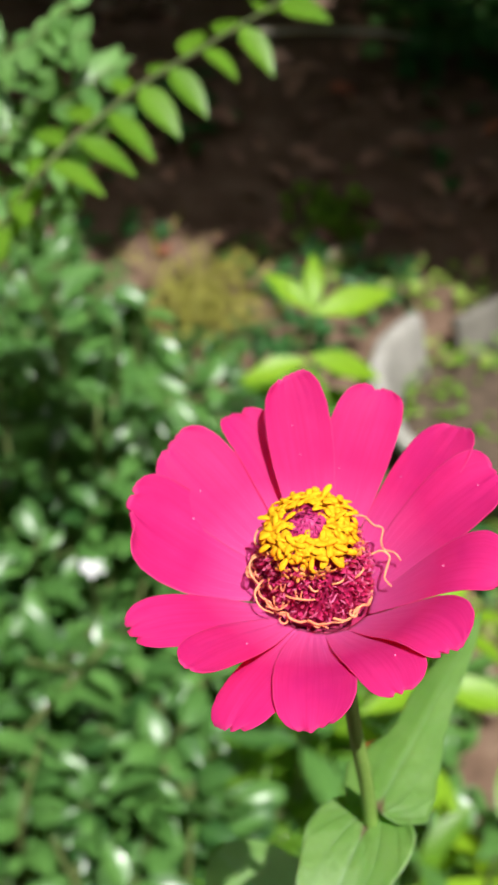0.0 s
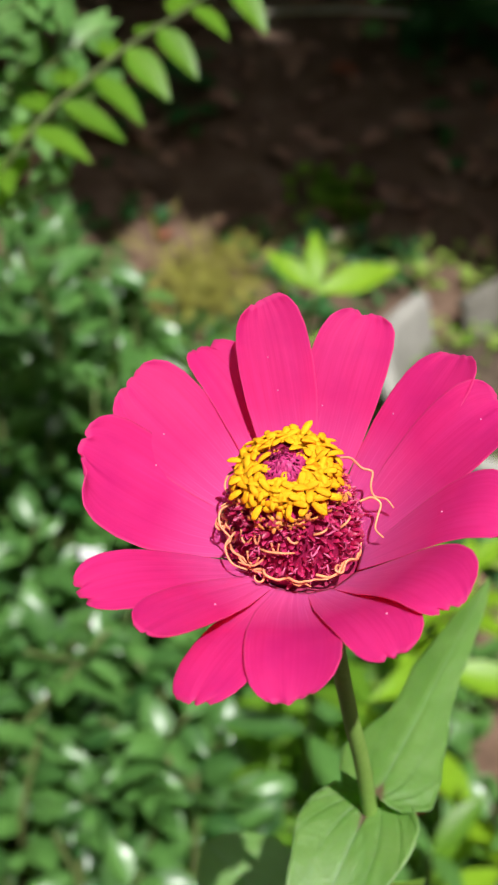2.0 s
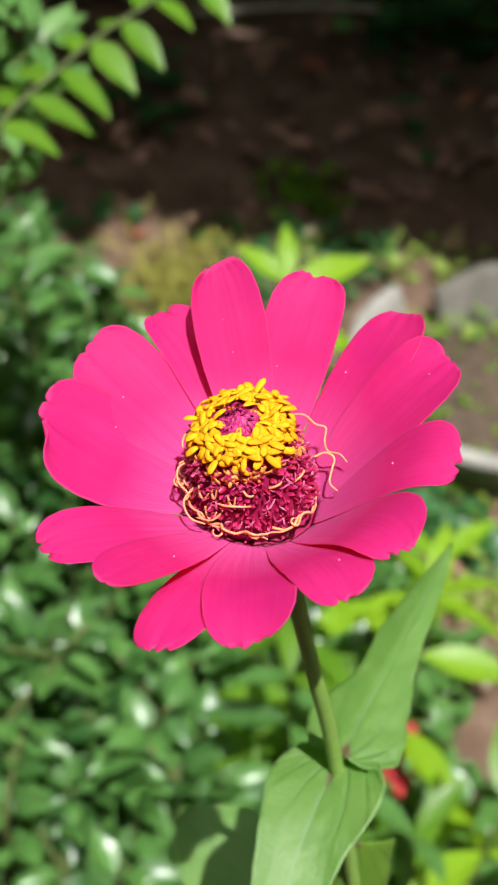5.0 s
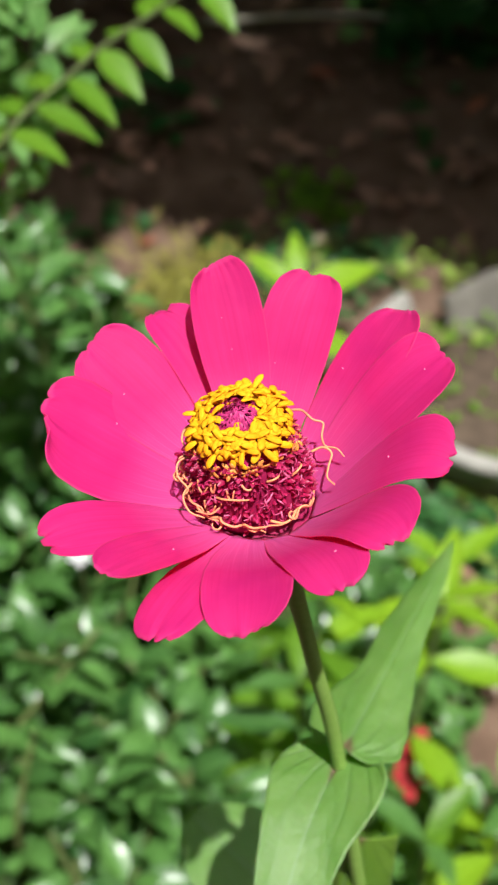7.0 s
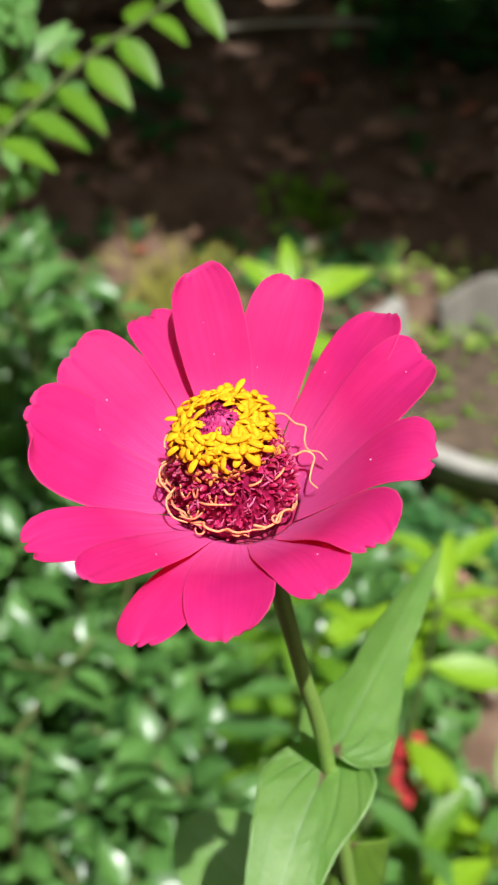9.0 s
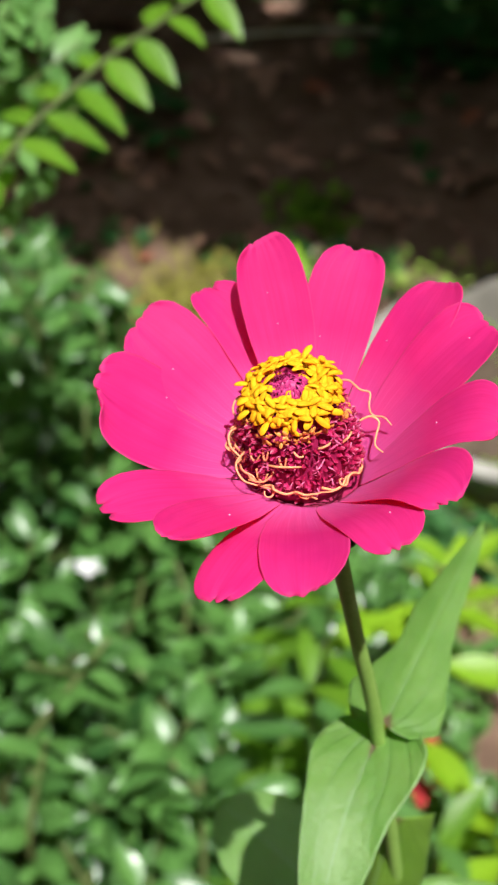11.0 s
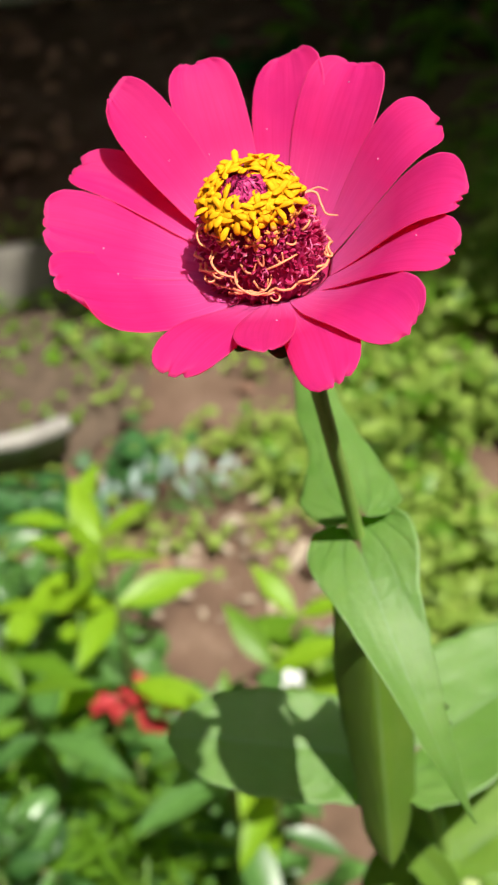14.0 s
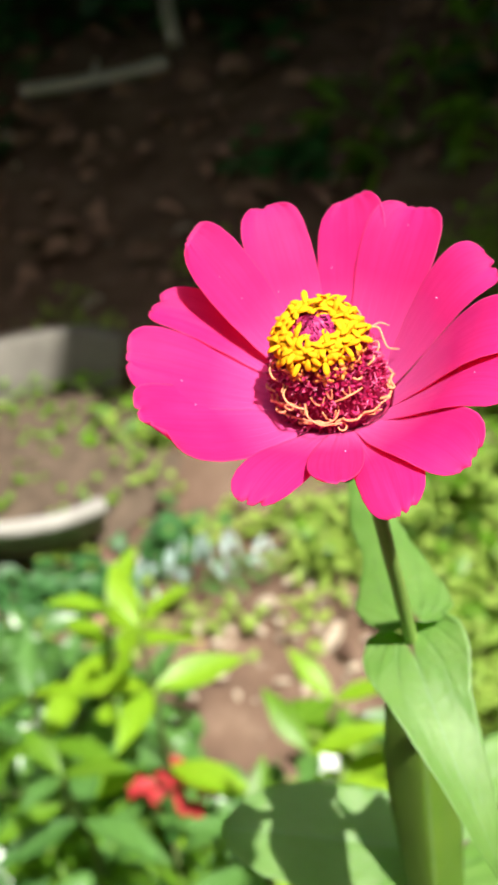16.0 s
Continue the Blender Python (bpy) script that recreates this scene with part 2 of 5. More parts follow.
M_CUP = plain_material("bract_green", (0.06, 0.12, 0.035), (0.16, 0.25, 0.08), 600.0)
M_CHAFF = chaff_material()
M_CORE = plain_material("core_crimson", (0.20, 0.005, 0.045), (0.36, 0.012, 0.085), 700.0, 0.6)
M_FRINGE = plain_material("fringe_pink", (0.56, 0.035, 0.17), (0.76, 0.17, 0.34), 900.0, 0.45, 0.4, 0.25)
M_CENTRE = plain_material("centre_magenta", (0.30, 0.010, 0.085), (0.60, 0.05, 0.22), 600.0, 0.45)
M_YELLOW = plain_material("floret_yellow", (0.84, 0.37, 0.004), (0.91, 0.52, 0.010), 500.0, 0.7, 0.15, 0.2, 0.3, 0.0002)
M_ORANGE = plain_material("floret_orange", (0.72, 0.24, 0.04), (0.85, 0.40, 0.10), 500.0, 0.45, 0.4, 0.1)
M_THREAD = plain_material("style_orange", (0.80, 0.25, 0.14), (0.86, 0.41, 0.17), 900.0, 0.4, 0.4, 0.1)
M_BUSH = leaf_material("bush_leaf_green", (0.018, 0.072, 0.016), (0.135, 0.30, 0.064), (0.30, 0.58, 0.04), 0.38, 0.24, 6.0, 0.6, None, 220.0, 0.4)
M_GLOSS = leaf_material("glossy_leaf_green", (0.08, 0.22, 0.05), (0.24, 0.42, 0.13), (0.36, 0.62, 0.08), 0.36, 0.34, 6.0, 0.8, None, 220.0, 1.0)
M_SPRAY = leaf_material("spray_leaf_green", (0.085, 0.20, 0.012), (0.16, 0.32, 0.022), (0.35, 0.65, 0.03), 0.42, 0.42, 6.0, 0.4)
M_LIME = leaf_material("lime_leaf_green", (0.16, 0.34, 0.012), (0.30, 0.49, 0.02), (0.5, 0.78, 0.03), 0.42, 0.40, 7.0, 0.4)
M_WEED = leaf_material("weed_green", (0.14, 0.245, 0.03), (0.36, 0.48, 0.09), (0.35, 0.5, 0.05), 0.55, 0.30, 5.0, 0.3)
# shaded copy of the weed green: its dark colour deepens the shade
M_SHADEDWEED = leaf_material("weed_painted_shade", (0.02, 0.075, 0.018), (0.05, 0.16, 0.038), (0.1, 0.3, 0.03), 0.45, 0.25, 5.0, 0.4)
M_YELLOWWEED = leaf_material("yellow_weed", (0.22, 0.22, 0.035), (0.42, 0.38, 0.09), (0.5, 0.5, 0.1), 0.55, 0.30, 5.0, 0.3)
# whitish base colour paints the sky's reflection on glossy leaflets
M_SKYFROND = leaf_material("frond_sky_sheen", (0.17, 0.25, 0.20), (0.44, 0.54, 0.52), (0.5, 0.65, 0.45), 0.30, 0.15, 5.0, 0.6)
M_CROWN = leaf_material("crown_leaf_green", (0.03, 0.08, 0.02), (0.06, 0.15, 0.035), (0.15, 0.35, 0.03), 0.45, 0.06, 6.0, 0.4)
M_TWIG = plain_material("twig_brown", (0.10, 0.065, 0.035), (0.24, 0.17, 0.09), 90.0, 0.8, 0.2)
M_GREENTWIG = plain_material("twig_green", (0.07, 0.10, 0.03), (0.16, 0.19, 0.06), 150.0, 0.6, 0.3)
M_BARK = plain_material("bark", (0.07, 0.05, 0.035), (0.18, 0.13, 0.09), 25.0, 0.9, 0.1, 0.0, 0.8, 0.01)
M_LITTER = plain_material("dead_leaf_brown", (0.030, 0.014, 0.010), (0.46, 0.27, 0.19), 60.0, 0.75, 0.2, 0.1, 0.3, 0.0005, 0.32)
M_PALELITTER = plain_material("dead_leaf_pale", (0.34, 0.27, 0.20), (0.55, 0.47, 0.36), 60.0, 0.7, 0.2, 0.1)
M_REDLITTER = plain_material("dead_leaf_red", (0.26, 0.08, 0.045), (0.42, 0.17, 0.10), 60.0, 0.7, 0.2, 0.1)
M_STICK = plain_material("bleached_wood", (0.56, 0.50, 0.38), (0.80, 0.74, 0.60), 40.0, 0.85, 0.2, 0.0, 0.6, 0.003)
M_RING = plain_material("weathered_concrete", (0.24, 0.23, 0.205), (0.50, 0.48, 0.44), 30.0, 0.85, 0.2, 0.0, 0.5, 0.004)
M_RING_DARK = plain_material("dark_concrete", (0.10, 0.092, 0.078), (0.22, 0.205, 0.175), 30.0, 0.9, 0.2, 0.0, 0.5, 0.004)
M_RED = plain_material("blossom_red", (0.34, 0.016, 0.024), (0.48, 0.05, 0.055), 200.0, 0.5, 0.3, 0.2)
M_WHITE = plain_material("blossom_white", (0.74, 0.75, 0.74), (0.84, 0.85, 0.84), 200.0, 0.5, 0.3, 0.2)
# green of the added walls, chosen for the light they bounce
M_WALL = plain_material("green_bounce", (0.045, 0.085, 0.025), (0.13, 0.17, 0.07), 9.0, 0.9, 0.1, 0.0, 0.6, 0.01)
M_SOIL = soil_material()
M_POTSOIL = plain_material("old_pot_soil", (0.045, 0.032, 0.022), (0.17, 0.125, 0.09), 45.0, 0.95, 0.15, 0.0, 0.8, 0.006)


# ---- builders ----
def link_mesh(name, me, material, parent=None, label=""):
    if material and not me.materials:
        me.materials.append(material)
    ob = new(name, me)
    if parent:
        ob.parent = parent
    if label:
        ob["label"] = label
    return ob


def part(name, bm, material, parent, label=""):
    """Links a bmesh as one mesh object under a thing or a part."""
    me = bpy.data.meshes.new(name)
    bm.to_mesh(me)
    bm.free()
    for p in me.polygons:
        p.use_smooth = True
    return link_mesh(name, me, material, parent, label)


def thing(name, place, label, category, group="", kind=""):
    ob = new(name)
    ob.empty_display_size = 0.01
    ob.location = place
    return tagged(ob, label, category, group, kind)


def grid_mesh(bm, rows, uvs=None, thickness=0.0):
    """A sheet of quads from rows of points; with a thickness it is closed underneath."""
    layer = bm.loops.layers.uv.verify()
    top = [[bm.verts.new(p) for p in r] for r in rows]
    n, k = len(rows), len(rows[0])
    uv = {}
    for i in range(n):
        for j in range(k):
            uv[top[i][j]] = uvs[i][j] if uvs else (j / (k - 1), i / (n - 1))
    sheets = [top]
    if thickness:
        low = []
        for i in range(n):
            line = []
            for j in range(k):
                a = Vector(rows[min(i + 1, n - 1)][j]) - Vector(rows[max(i - 1, 0)][j])
                b = Vector(rows[i][min(j + 1, k - 1)]) - Vector(rows[i][max(j - 1, 0)])
                nn = b.cross(a)
                nn = nn.normalized() if nn.length > 1e-12 else Vector((0, 0, 1))
                w = bm.verts.new(Vector(rows[i][j]) - nn * thickness * (0.35 if j in (0, k - 1) or i in (0, n - 1) else 1.0))
                uv[w] = uv[top[i][j]]
                line.append(w)
            low.append(line)
        sheets.append(low)
    faces = []
    for s, sheet in enumerate(sheets):
        for i in range(n - 1):
            for j in range(k - 1):
                q = [sheet[i][j], sheet[i][j + 1], sheet[i + 1][j + 1], sheet[i + 1][j]]
                faces.append(bm.faces.new(q if s == 0 else q[::-1]))
    if thickness:
        rim = [(0, j) for j in range(k)] + [(i, k - 1) for i in range(1, n)] + [(n - 1, j) for j in range(k - 2, -1, -1)] + [(i, 0) for i in range(n - 2, 0, -1)]
        for a, b in zip(rim, rim[1:] + rim[:1]):
            faces.append(bm.faces.new([top[b[0]][b[1]], top[a[0]][a[1]], low[a[0]][a[1]], low[b[0]][b[1]]]))
    for f in faces:
        for lp in f.loops:
            lp[layer].uv = uv[lp.vert]


def tube(bm, points, radii, sides=8):
    """A round, tapering tube along points, closed at both ends."""
    rings, last = [], None
    for i, p in enumerate(points):
        p = Vector(p)
        d = (Vector(points[min(i + 1, len(points) - 1)]) - Vector(points[max(i - 1, 0)])).normalized()
        side = d.cross(last if last else (Vector((0, 0, 1)) if abs(d.z) < 0.9 else Vector((1, 0, 0)))).normalized()
        up = side.cross(d).normalized()
        last = up
        r = radii[i] if isinstance(radii, (list, tuple)) else radii
        rings.append([bm.verts.new(p + r * (math.cos(2 * math.pi * k / sides) * side + math.sin(2 * math.pi * k / sides) * up)) for k in range(sides)])
    for a, b in zip(rings, rings[1:]):
        for k in range(sides):
            bm.faces.new([a[k], a[(k + 1) % sides], b[(k + 1) % sides], b[k]])
    bm.faces.new(rings[0][::-1])
    bm.faces.new(rings[-1])


def smooth_line(pts, steps=8):
    """A Catmull-Rom curve through a few points."""
    P = [Vector(p) for p in pts]
    P = [2 * P[0] - P[1]] + P + [2 * P[-1] - P[-2]]
    out = []
    for i in range(1, len(P) - 2):
        for s in range(steps):
            t = s / steps
            a, b, c, d = P[i - 1:i + 3]
            out.append(0.5 * (2 * b + (c - a) * t + (2 * a - 5 * b + 4 * c - d) * t * t + (3 * b - a - 3 * c + d) * t ** 3))
    out.append(P[-2])
    return out


def lathe(bm, profile, sides=32, lump=0.0):
    rings = []
    for r, z in profile:
        rings.append([bm.verts.new((r * math.cos(2 * math.pi * k / sides) * (1 + lump * noise.noise((k * 0.7, z * 300, 0))), r * math.sin(2 * math.pi * k / sides), z)) for k in range(sides)])
    for a, b in zip(rings, rings[1:]):
        for k in range(sides):
            bm.faces.new([a[k], a[(k + 1) % sides], b[(k + 1) % sides], b[k]])
    bm.faces.new(rings[0][::-1])
    bm.faces.new(rings[-1])


def interp(table, x):
    for (x0, y0), (x1, y1) in zip(table, table[1:]):
        if x <= x1:
            return y0 + (y1 - y0) * (x - x0) / (x1 - x0)
    return table[-1][1]


def blade(length, width, outline, fold=0.15, arch=0.2, wave=0.0, lobe=0.0, rows=9, cols=5, thickness=0.0, seed=0, twist=0.0):
    """A leaf along +y with its upper face to +z. arch: how far the tip bends down; fold: how the halves rise; lobe: ears at the foot."""
    lines, uvs = [], []
    for i in range(rows):
        s = i / (rows - 1)
        w = width * interp(outline, s) / 2
        ang = arch * s
        line, uvl = [], []
        for j in range(cols):
            v = 2 * j / (cols - 1) - 1
            y = length * (s if abs(arch) < 1e-4 else math.sin(ang) / arch)
            z = -length * (0 if abs(arch) < 1e-4 else (1 - math.cos(ang)) / arch)
            y -= lobe * length * (1 - s) ** 5 * v * v
            z += fold * w * abs(v) ** 1.4 + wave * width * abs(v) * math.sin(9 * s + 2.3 * seed + (2.0 if v > 0 else 0.0))
            x = v * w
            tw = twist * s
            line.append((x * math.cos(tw) + 0 * z, y, z + x * math.sin(tw)))
            uvl.append((0.5 + v / 2, s))
        lines.append(line)
        uvs.append(uvl)
    bm = bmesh.new()
    grid_mesh(bm, lines, uvs, thickness)
    return bm


def to_mesh(bm, name, material):
    me = bpy.data.meshes.new(name)
    bm.to_mesh(me)
    bm.free()
    for p in me.polygons:
        p.use_smooth = True
    me.materials.append(material)
    return me


def aim(place, direction, up=(0, 0, 1), roll=0.0, size=1.0):
    """A pose whose +y runs along direction and whose +z is nearest to up."""
    y = Vector(direction).normalized()
    x = y.cross(Vector(up))
    x = x.normalized() if x.length > 1e-6 else Vector((1, 0, 0))
    z = x.cross(y)
    m = Matrix((x, y, z)).transposed().to_4x4()
    return Matrix.Translation(place) @ m @ Matrix.Rotation(roll, 4, "Y") @ Matrix.Scale(size, 4)


def scatter(name, bm_template, poses, material, parent=None, label=""):
    """Many copies of one small blade joined in one mesh."""
    me0 = bpy.data.meshes.new(name + "_one")
    bm_template.to_mesh(me0)
    bm_template.free()
    co = np.empty(len(me0.vertices) * 3)
    me0.vertices.foreach_get("co", co)
    co = co.reshape(-1, 3)
    polys = [tuple(p.vertices) for p in me0.polygons]
    uv0 = np.empty(len(me0.loops) * 2)
    me0.uv_layers[0].data.foreach_get("uv", uv0)
    n = len(co)
    A = np.array([[list(r) for r in m] for m in poses])
    V = np.einsum("kij,nj->kni", A[:, :3, :3], co) + A[:, None, :3, 3]
    faces = [tuple(i + n * k for i in p) for k in range(len(poses)) for p in polys]
    me = bpy.data.meshes.new(name)
    me.from_pydata(V.reshape(-1, 3).tolist(), [], faces)
    me.uv_layers.new()
    me.uv_layers[0].data.foreach_set("uv", np.tile(uv0, len(poses)))
    me.polygons.foreach_set("use_smooth", [True] * len(faces))
    me.update()
    bpy.data.meshes.remove(me0)
    return link_mesh(name, me, material, parent, label)


OVAL = [(0, 0.04), (0.08, 0.42), (0.2, 0.78), (0.4, 1.0), (0.6, 0.92), (0.8, 0.6), (0.93, 0.26), (1, 0.03)]
LANCE = [(0, 0.05), (0.1, 0.35), (0.3, 0.85), (0.45, 1.0), (0.65, 0.8), (0.85, 0.4), (1, 0.03)]
BLUNT = [(0, 0.62), (0.06, 0.82), (0.2, 0.95), (0.4, 1.0), (0.65, 0.95), (0.8, 0.82), (0.92, 0.55), (1, 0.12)]
CORDATE = [(0, 0.80), (0.05, 0.93), (0.12, 1.0), (0.22, 0.99), (0.38, 0.86), (0.55, 0.68), (0.75, 0.43), (0.9, 0.2), (1, 0.02)]

# ---- ground ----
def ground_height(x, y):
    h = 0.012 * noise.noise((x * 2.1, y * 2.1, 0)) + 0.006 * noise.noise((x * 9, y * 9, 3))
    h += 0.05 * max(0.0, min(1.0, (y - 1.75) / 0.5))
    return h * max(0.0, min(1.0, (6 - math.hypot(x, y - 1)) / 3))


def build_ground():
    def axis(lo, hi, step, far):
        mid = list(np.arange(lo, hi + 1e-6, step))
        return [-far, -200, -50, -15, -6] + mid + [8, 16, 50, 200, far]
    xs, ys = axis(-2.0, 3.2, 0.04, 2500), axis(-1.0, 5.0, 0.04, 2500)
    verts = [(x, y, ground_height(x, y) if abs(x) < 6 and abs(y) < 6 else 0.0) for y in ys for x in xs]
    k = len(xs)
    faces = [(j * k + i, j * k + i + 1, (j + 1) * k + i + 1, (j + 1) * k + i) for j in range(len(ys) - 1) for i in range(k - 1)]
    me = bpy.data.meshes.new("ground")
    me.from_pydata(verts, [], faces)
    me.polygons.foreach_set("use_smooth", [True] * len(faces))
    return tagged(link_mesh("ground", me, M_SOIL), "bare brown garden soil with crumbs and stains", "ground", kind="structure")


build_ground()

# ---- zinnia ----
MM = 0.001
HEAD = Vector((0.191, 0.262, 0.8945))
NODE_A = Vector((0.2078, 0.2743, 0.8078))
NODE_B = Vector((0.2240, 0.2860, 0.7000))
NODE_C = Vector((0.2370, 0.2900, 0.6200))

zinnia = thing("zinnia", (0.245, 0.30, 0.0), "pink zinnia in bloom with yellow florets on a tall green stem", "flower")
ORIGIN = Vector(zinnia.location)


def place_part(ob, m):
    ob.matrix_basis = Matrix.Translation(-ORIGIN) @ m
    return ob


def petal_shape(az, reach, rise, width, bend, cup, tilt, swing, notches, seed):
    """Gives the function (s along, v across) -> point of one ray petal. az: degrees; reach, rise, width in mm; bend: how it sags along its
    length; cup: how its sides rise; tilt: how it leans sideways; swing: degrees by which the foot turns off the tip; notches: place across,
    depth in mm and breadth of each dent in its tip."""
    rnd = random.Random(seed)
    foot_r, foot_z = 8.5, -2.2
    outline = [(0, 0.40), (0.12, 0.55), (0.3, 0.80), (0.5, 0.96), (0.66, 1.0), (0.80, 0.96), (0.90, 0.84), (0.96, 0.68), (1.0, 0.46)]
    ph = [rnd.uniform(-0.4, 0.4) for _ in range(4)]

    def point(s, v):
        w = width * interp(outline, s) / 2
        cut = 0.6 * v * v * s ** 5 + (0.16 * noise.noise(Vector((5.0 * v, seed, 0.3))) + 0.10 * noise.noise(Vector((11.0 * v, seed, 7.0)))) * s ** 10
        cut += sum(depth * math.exp(-((v - at) / broad) ** 2) for at, depth, broad in notches) * s ** 8
        r = foot_r + (reach - foot_r) * s - cut
        z = foot_z + (rise - foot_z) * s + bend * math.sin(math.pi * s ** 1.5) - 0.6 * bend * s ** 6
        z += tilt * v * w * s + cup * (v * v) * (0.3 + 0.7 * s) * w / 6 + 0.16 * math.sin(2.2 * v + 3 * s + ph[1] * 6) * s
        # fine furrows run along the petal and its rim ripples
        z += 0.05 * math.cos(2 * math.pi * 1.6 * v + ph[2]) * (1 - s) - 0.08 * math.exp(-(v / 0.12) ** 2) * (1 - 0.7 * s)
        z += 0.07 * noise.noise(Vector((5.5 * v, 1.3 * s, seed * 3.1))) + 0.10 * noise.noise(Vector((2.2 * v, 3.0 * s, seed))) * s + 0.16 * noise.noise(Vector((4.0 * v, 5.0 * s, seed + 40.0))) * s ** 6
        a = radians(az + swing * (s - 1)) + 0.012 * math.sin(4 * s + ph[3] * 5)
        lat = v * w
        return Vector((MM * (r * math.cos(a) - lat * math.sin(a)), MM * (r * math.sin(a) + lat * math.cos(a)), MM * z))

    return point


def petal_bmesh(point):
    rows, cols = 30, 41
    lines = [[point(i / (rows - 1), 1 - 2 * j / (cols - 1)) for j in range(cols)] for i in range(rows)]
    uvs = [[(1 - j / (cols - 1), i / (rows - 1)) for j in range(cols)] for i in range(rows)]
    bm = bmesh.new()
    grid_mesh(bm, lines, uvs, 0.00028)
    return bm


# azimuth, reach, rise, width, sag, cup, sideways tilt, swing, notches of the tip
PETALS = [
    (113.7, 29.3, 21.8, 11.2, 0.17, 1.25, -0.28, 9.5, ((0.42, 0.5, 0.16), (0.95, 0.9, 0.25))),
    (80.5, 30.4, 20.6, 12.05, 1.64, 1.04, 0.05, -5.5, ((0.28, 0.9, 0.22), (-0.95, 0.6, 0.3))),
    (53.4, 31.0, 19.0, 12.4, 1.31, 0.63, -0.42, 5.3, ()),
    (29.7, 29.8, 19.6, 14.5, 2.05, 1.37, 0.0, 1.9, ((-0.10, 0.6, 0.10), (0.42, 0.4, 0.12))),
    (-10.8, 28.8, 17.7, 10.2, 3.07, 0.75, 0.48, -6.3, ((-0.12, 1.0, 0.13), (0.7, 0.5, 0.3))),
    (-43.2, 30.5, 15.7, 11.5, 2.79, 1.08, 0.44, -6.0, ((-0.30, 0.8, 0.16), (-0.75, 1.1, 0.2))),
    (-61.6, 31.9, 12.2, 10.6, 2.34, -0.04, 0.43, 1.35, ((0.10, 0.7, 0.18), (-0.45, 0.8, 0.16))),
    (-86.1, 34.8, 7.7, 12.7, 2.25, 0.93, 0.41, 2.9, ((0.30, 0.8, 0.17), (0.8, 0.8, 0.25), (-0.35, 0.35, 0.2))),
    (-105.4, 36.3, 4.7, 10.5, 1.96, -0.89, 0.33, -2.6, ((0.05, 0.8, 0.12), (0.72, 0.7, 0.2))),
    (-120.1, 34.6, 10.4, 8.8, 0.41, 0.42, 0.05, 1.7, ((0.30, 0.3, 0.15),)),
    (-142.6, 35.4, 6.5, 11.1, 2.04, 0.05, -0.03, -5.8, ((-0.28, 0.8, 0.10), (0.55, 0.9, 0.16))),
    (175.2, 34.6, 7.5, 19.8, -0.87, 0.92, -0.20, -4.75, ((0.16, 1.0, 0.07), (0.80, 2.6, 0.55), (-0.52, 0.7, 0.10))),
    (149.5, 34.9, 10.3, 14.1, 0.03, 0.45, -0.48, 3.25, ((0.25, 0.7, 0.16), (-0.30, 0.4, 0.12))),
    (128.0, 33.9, 12.0, 9.7, 1.36, 1.07, -0.27, 13.6, ((-0.55, 1.0, 0.35), (0.3, 0.3, 0.1))),
]
drop_rng = random.Random(3)
for k, row in enumerate(PETALS):
    shape = petal_shape(*row, 11 + k)
    petal = place_part(part("petal", petal_bmesh(shape), M_PETAL, zinnia), Matrix.Translation(HEAD))
    # a few tiny beads of dew on the upper face
    for i in range((2, 1, 1, 1, 1, 0, 1, 0, 0, 1, 0, 1, 2, 0)[k]):
        at = shape(drop_rng.uniform(0.45, 0.9), drop_rng.uniform(-0.6, 0.6))
        bm = bmesh.new()
        bmesh.ops.create_icosphere(bm, subdivisions=2, radius=drop_rng.uniform(0.10, 0.16) * MM)
        for v in bm.verts:
            v.co = v.co * 1.0 + at + Vector((0, 0, 0.05 * MM))
        part("dew_drop", bm, M_DEW, petal, "opaque bead of dew with its glint painted pale pink")

# the cone of the disc
DISC = HEAD + Vector((-0.0013, 0.0008, 0))
CONE_LEAN = Matrix.Translation(DISC) @ Euler((radians(5), radians(-8.5), 0)).to_matrix().to_4x4()
bm = bmesh.new()
lathe(bm, [(2.0 * MM, -5 * MM), (8.0 * MM, -3.5 * MM), (9.1 * MM, -0.5 * MM), (9.0 * MM, 3 * MM), (8.2 * MM, 7 * MM), (7.1 * MM, 11 * MM), (5.9 * MM, 14.0 * MM), (3.6 * MM, 15.0 * MM), (1.0 * MM, 14.4 * MM)], 40, 0.03)
cone = place_part(part("disc_cone", bm, M_CORE, zinnia, "deep crimson seed cone"), CONE_LEAN)


def cone_surface(h):
    """Radius of the cone at a height in mm, and the outward slope."""
    prof = [(-3.5, 8.0), (-0.5, 9.1), (3, 9.0), (7, 8.2), (11, 7.1), (14.0, 5.9), (15.0, 3.6)]
    return interp(prof, h)


rng = random.Random(5)
chaff_t = blade(1.9 * MM, 0.80 * MM, [(0, 0.8), (0.5, 1.0), (0.8, 0.7), (1, 0.2)], 0.6, -0.9, 0, 0, 5, 3)
poses = []
for k in range(1250):
    h = -0.6 + 12.5 * (k / 1250) ** 0.9
    a = k * 2.39996
    r = cone_surface(h) - 0.45
    out = Vector((math.cos(a), math.sin(a), 0))
    d = out * rng.uniform(0.3, 1.3) + Vector((rng.uniform(-0.8, 0.8), rng.uniform(-0.8, 0.8), 0.8))
    poses.append(aim(MM * r * out + Vector((0, 0, MM * h)), d, out, rng.uniform(-1.5, 1.5), rng.uniform(0.6, 1.15)))
chaff = scatter("chaff", chaff_t, poses, M_CHAFF, zinnia, "crimson chaff scales")
place_part(tagged(chaff, kind="stuff"), CONE_LEAN)

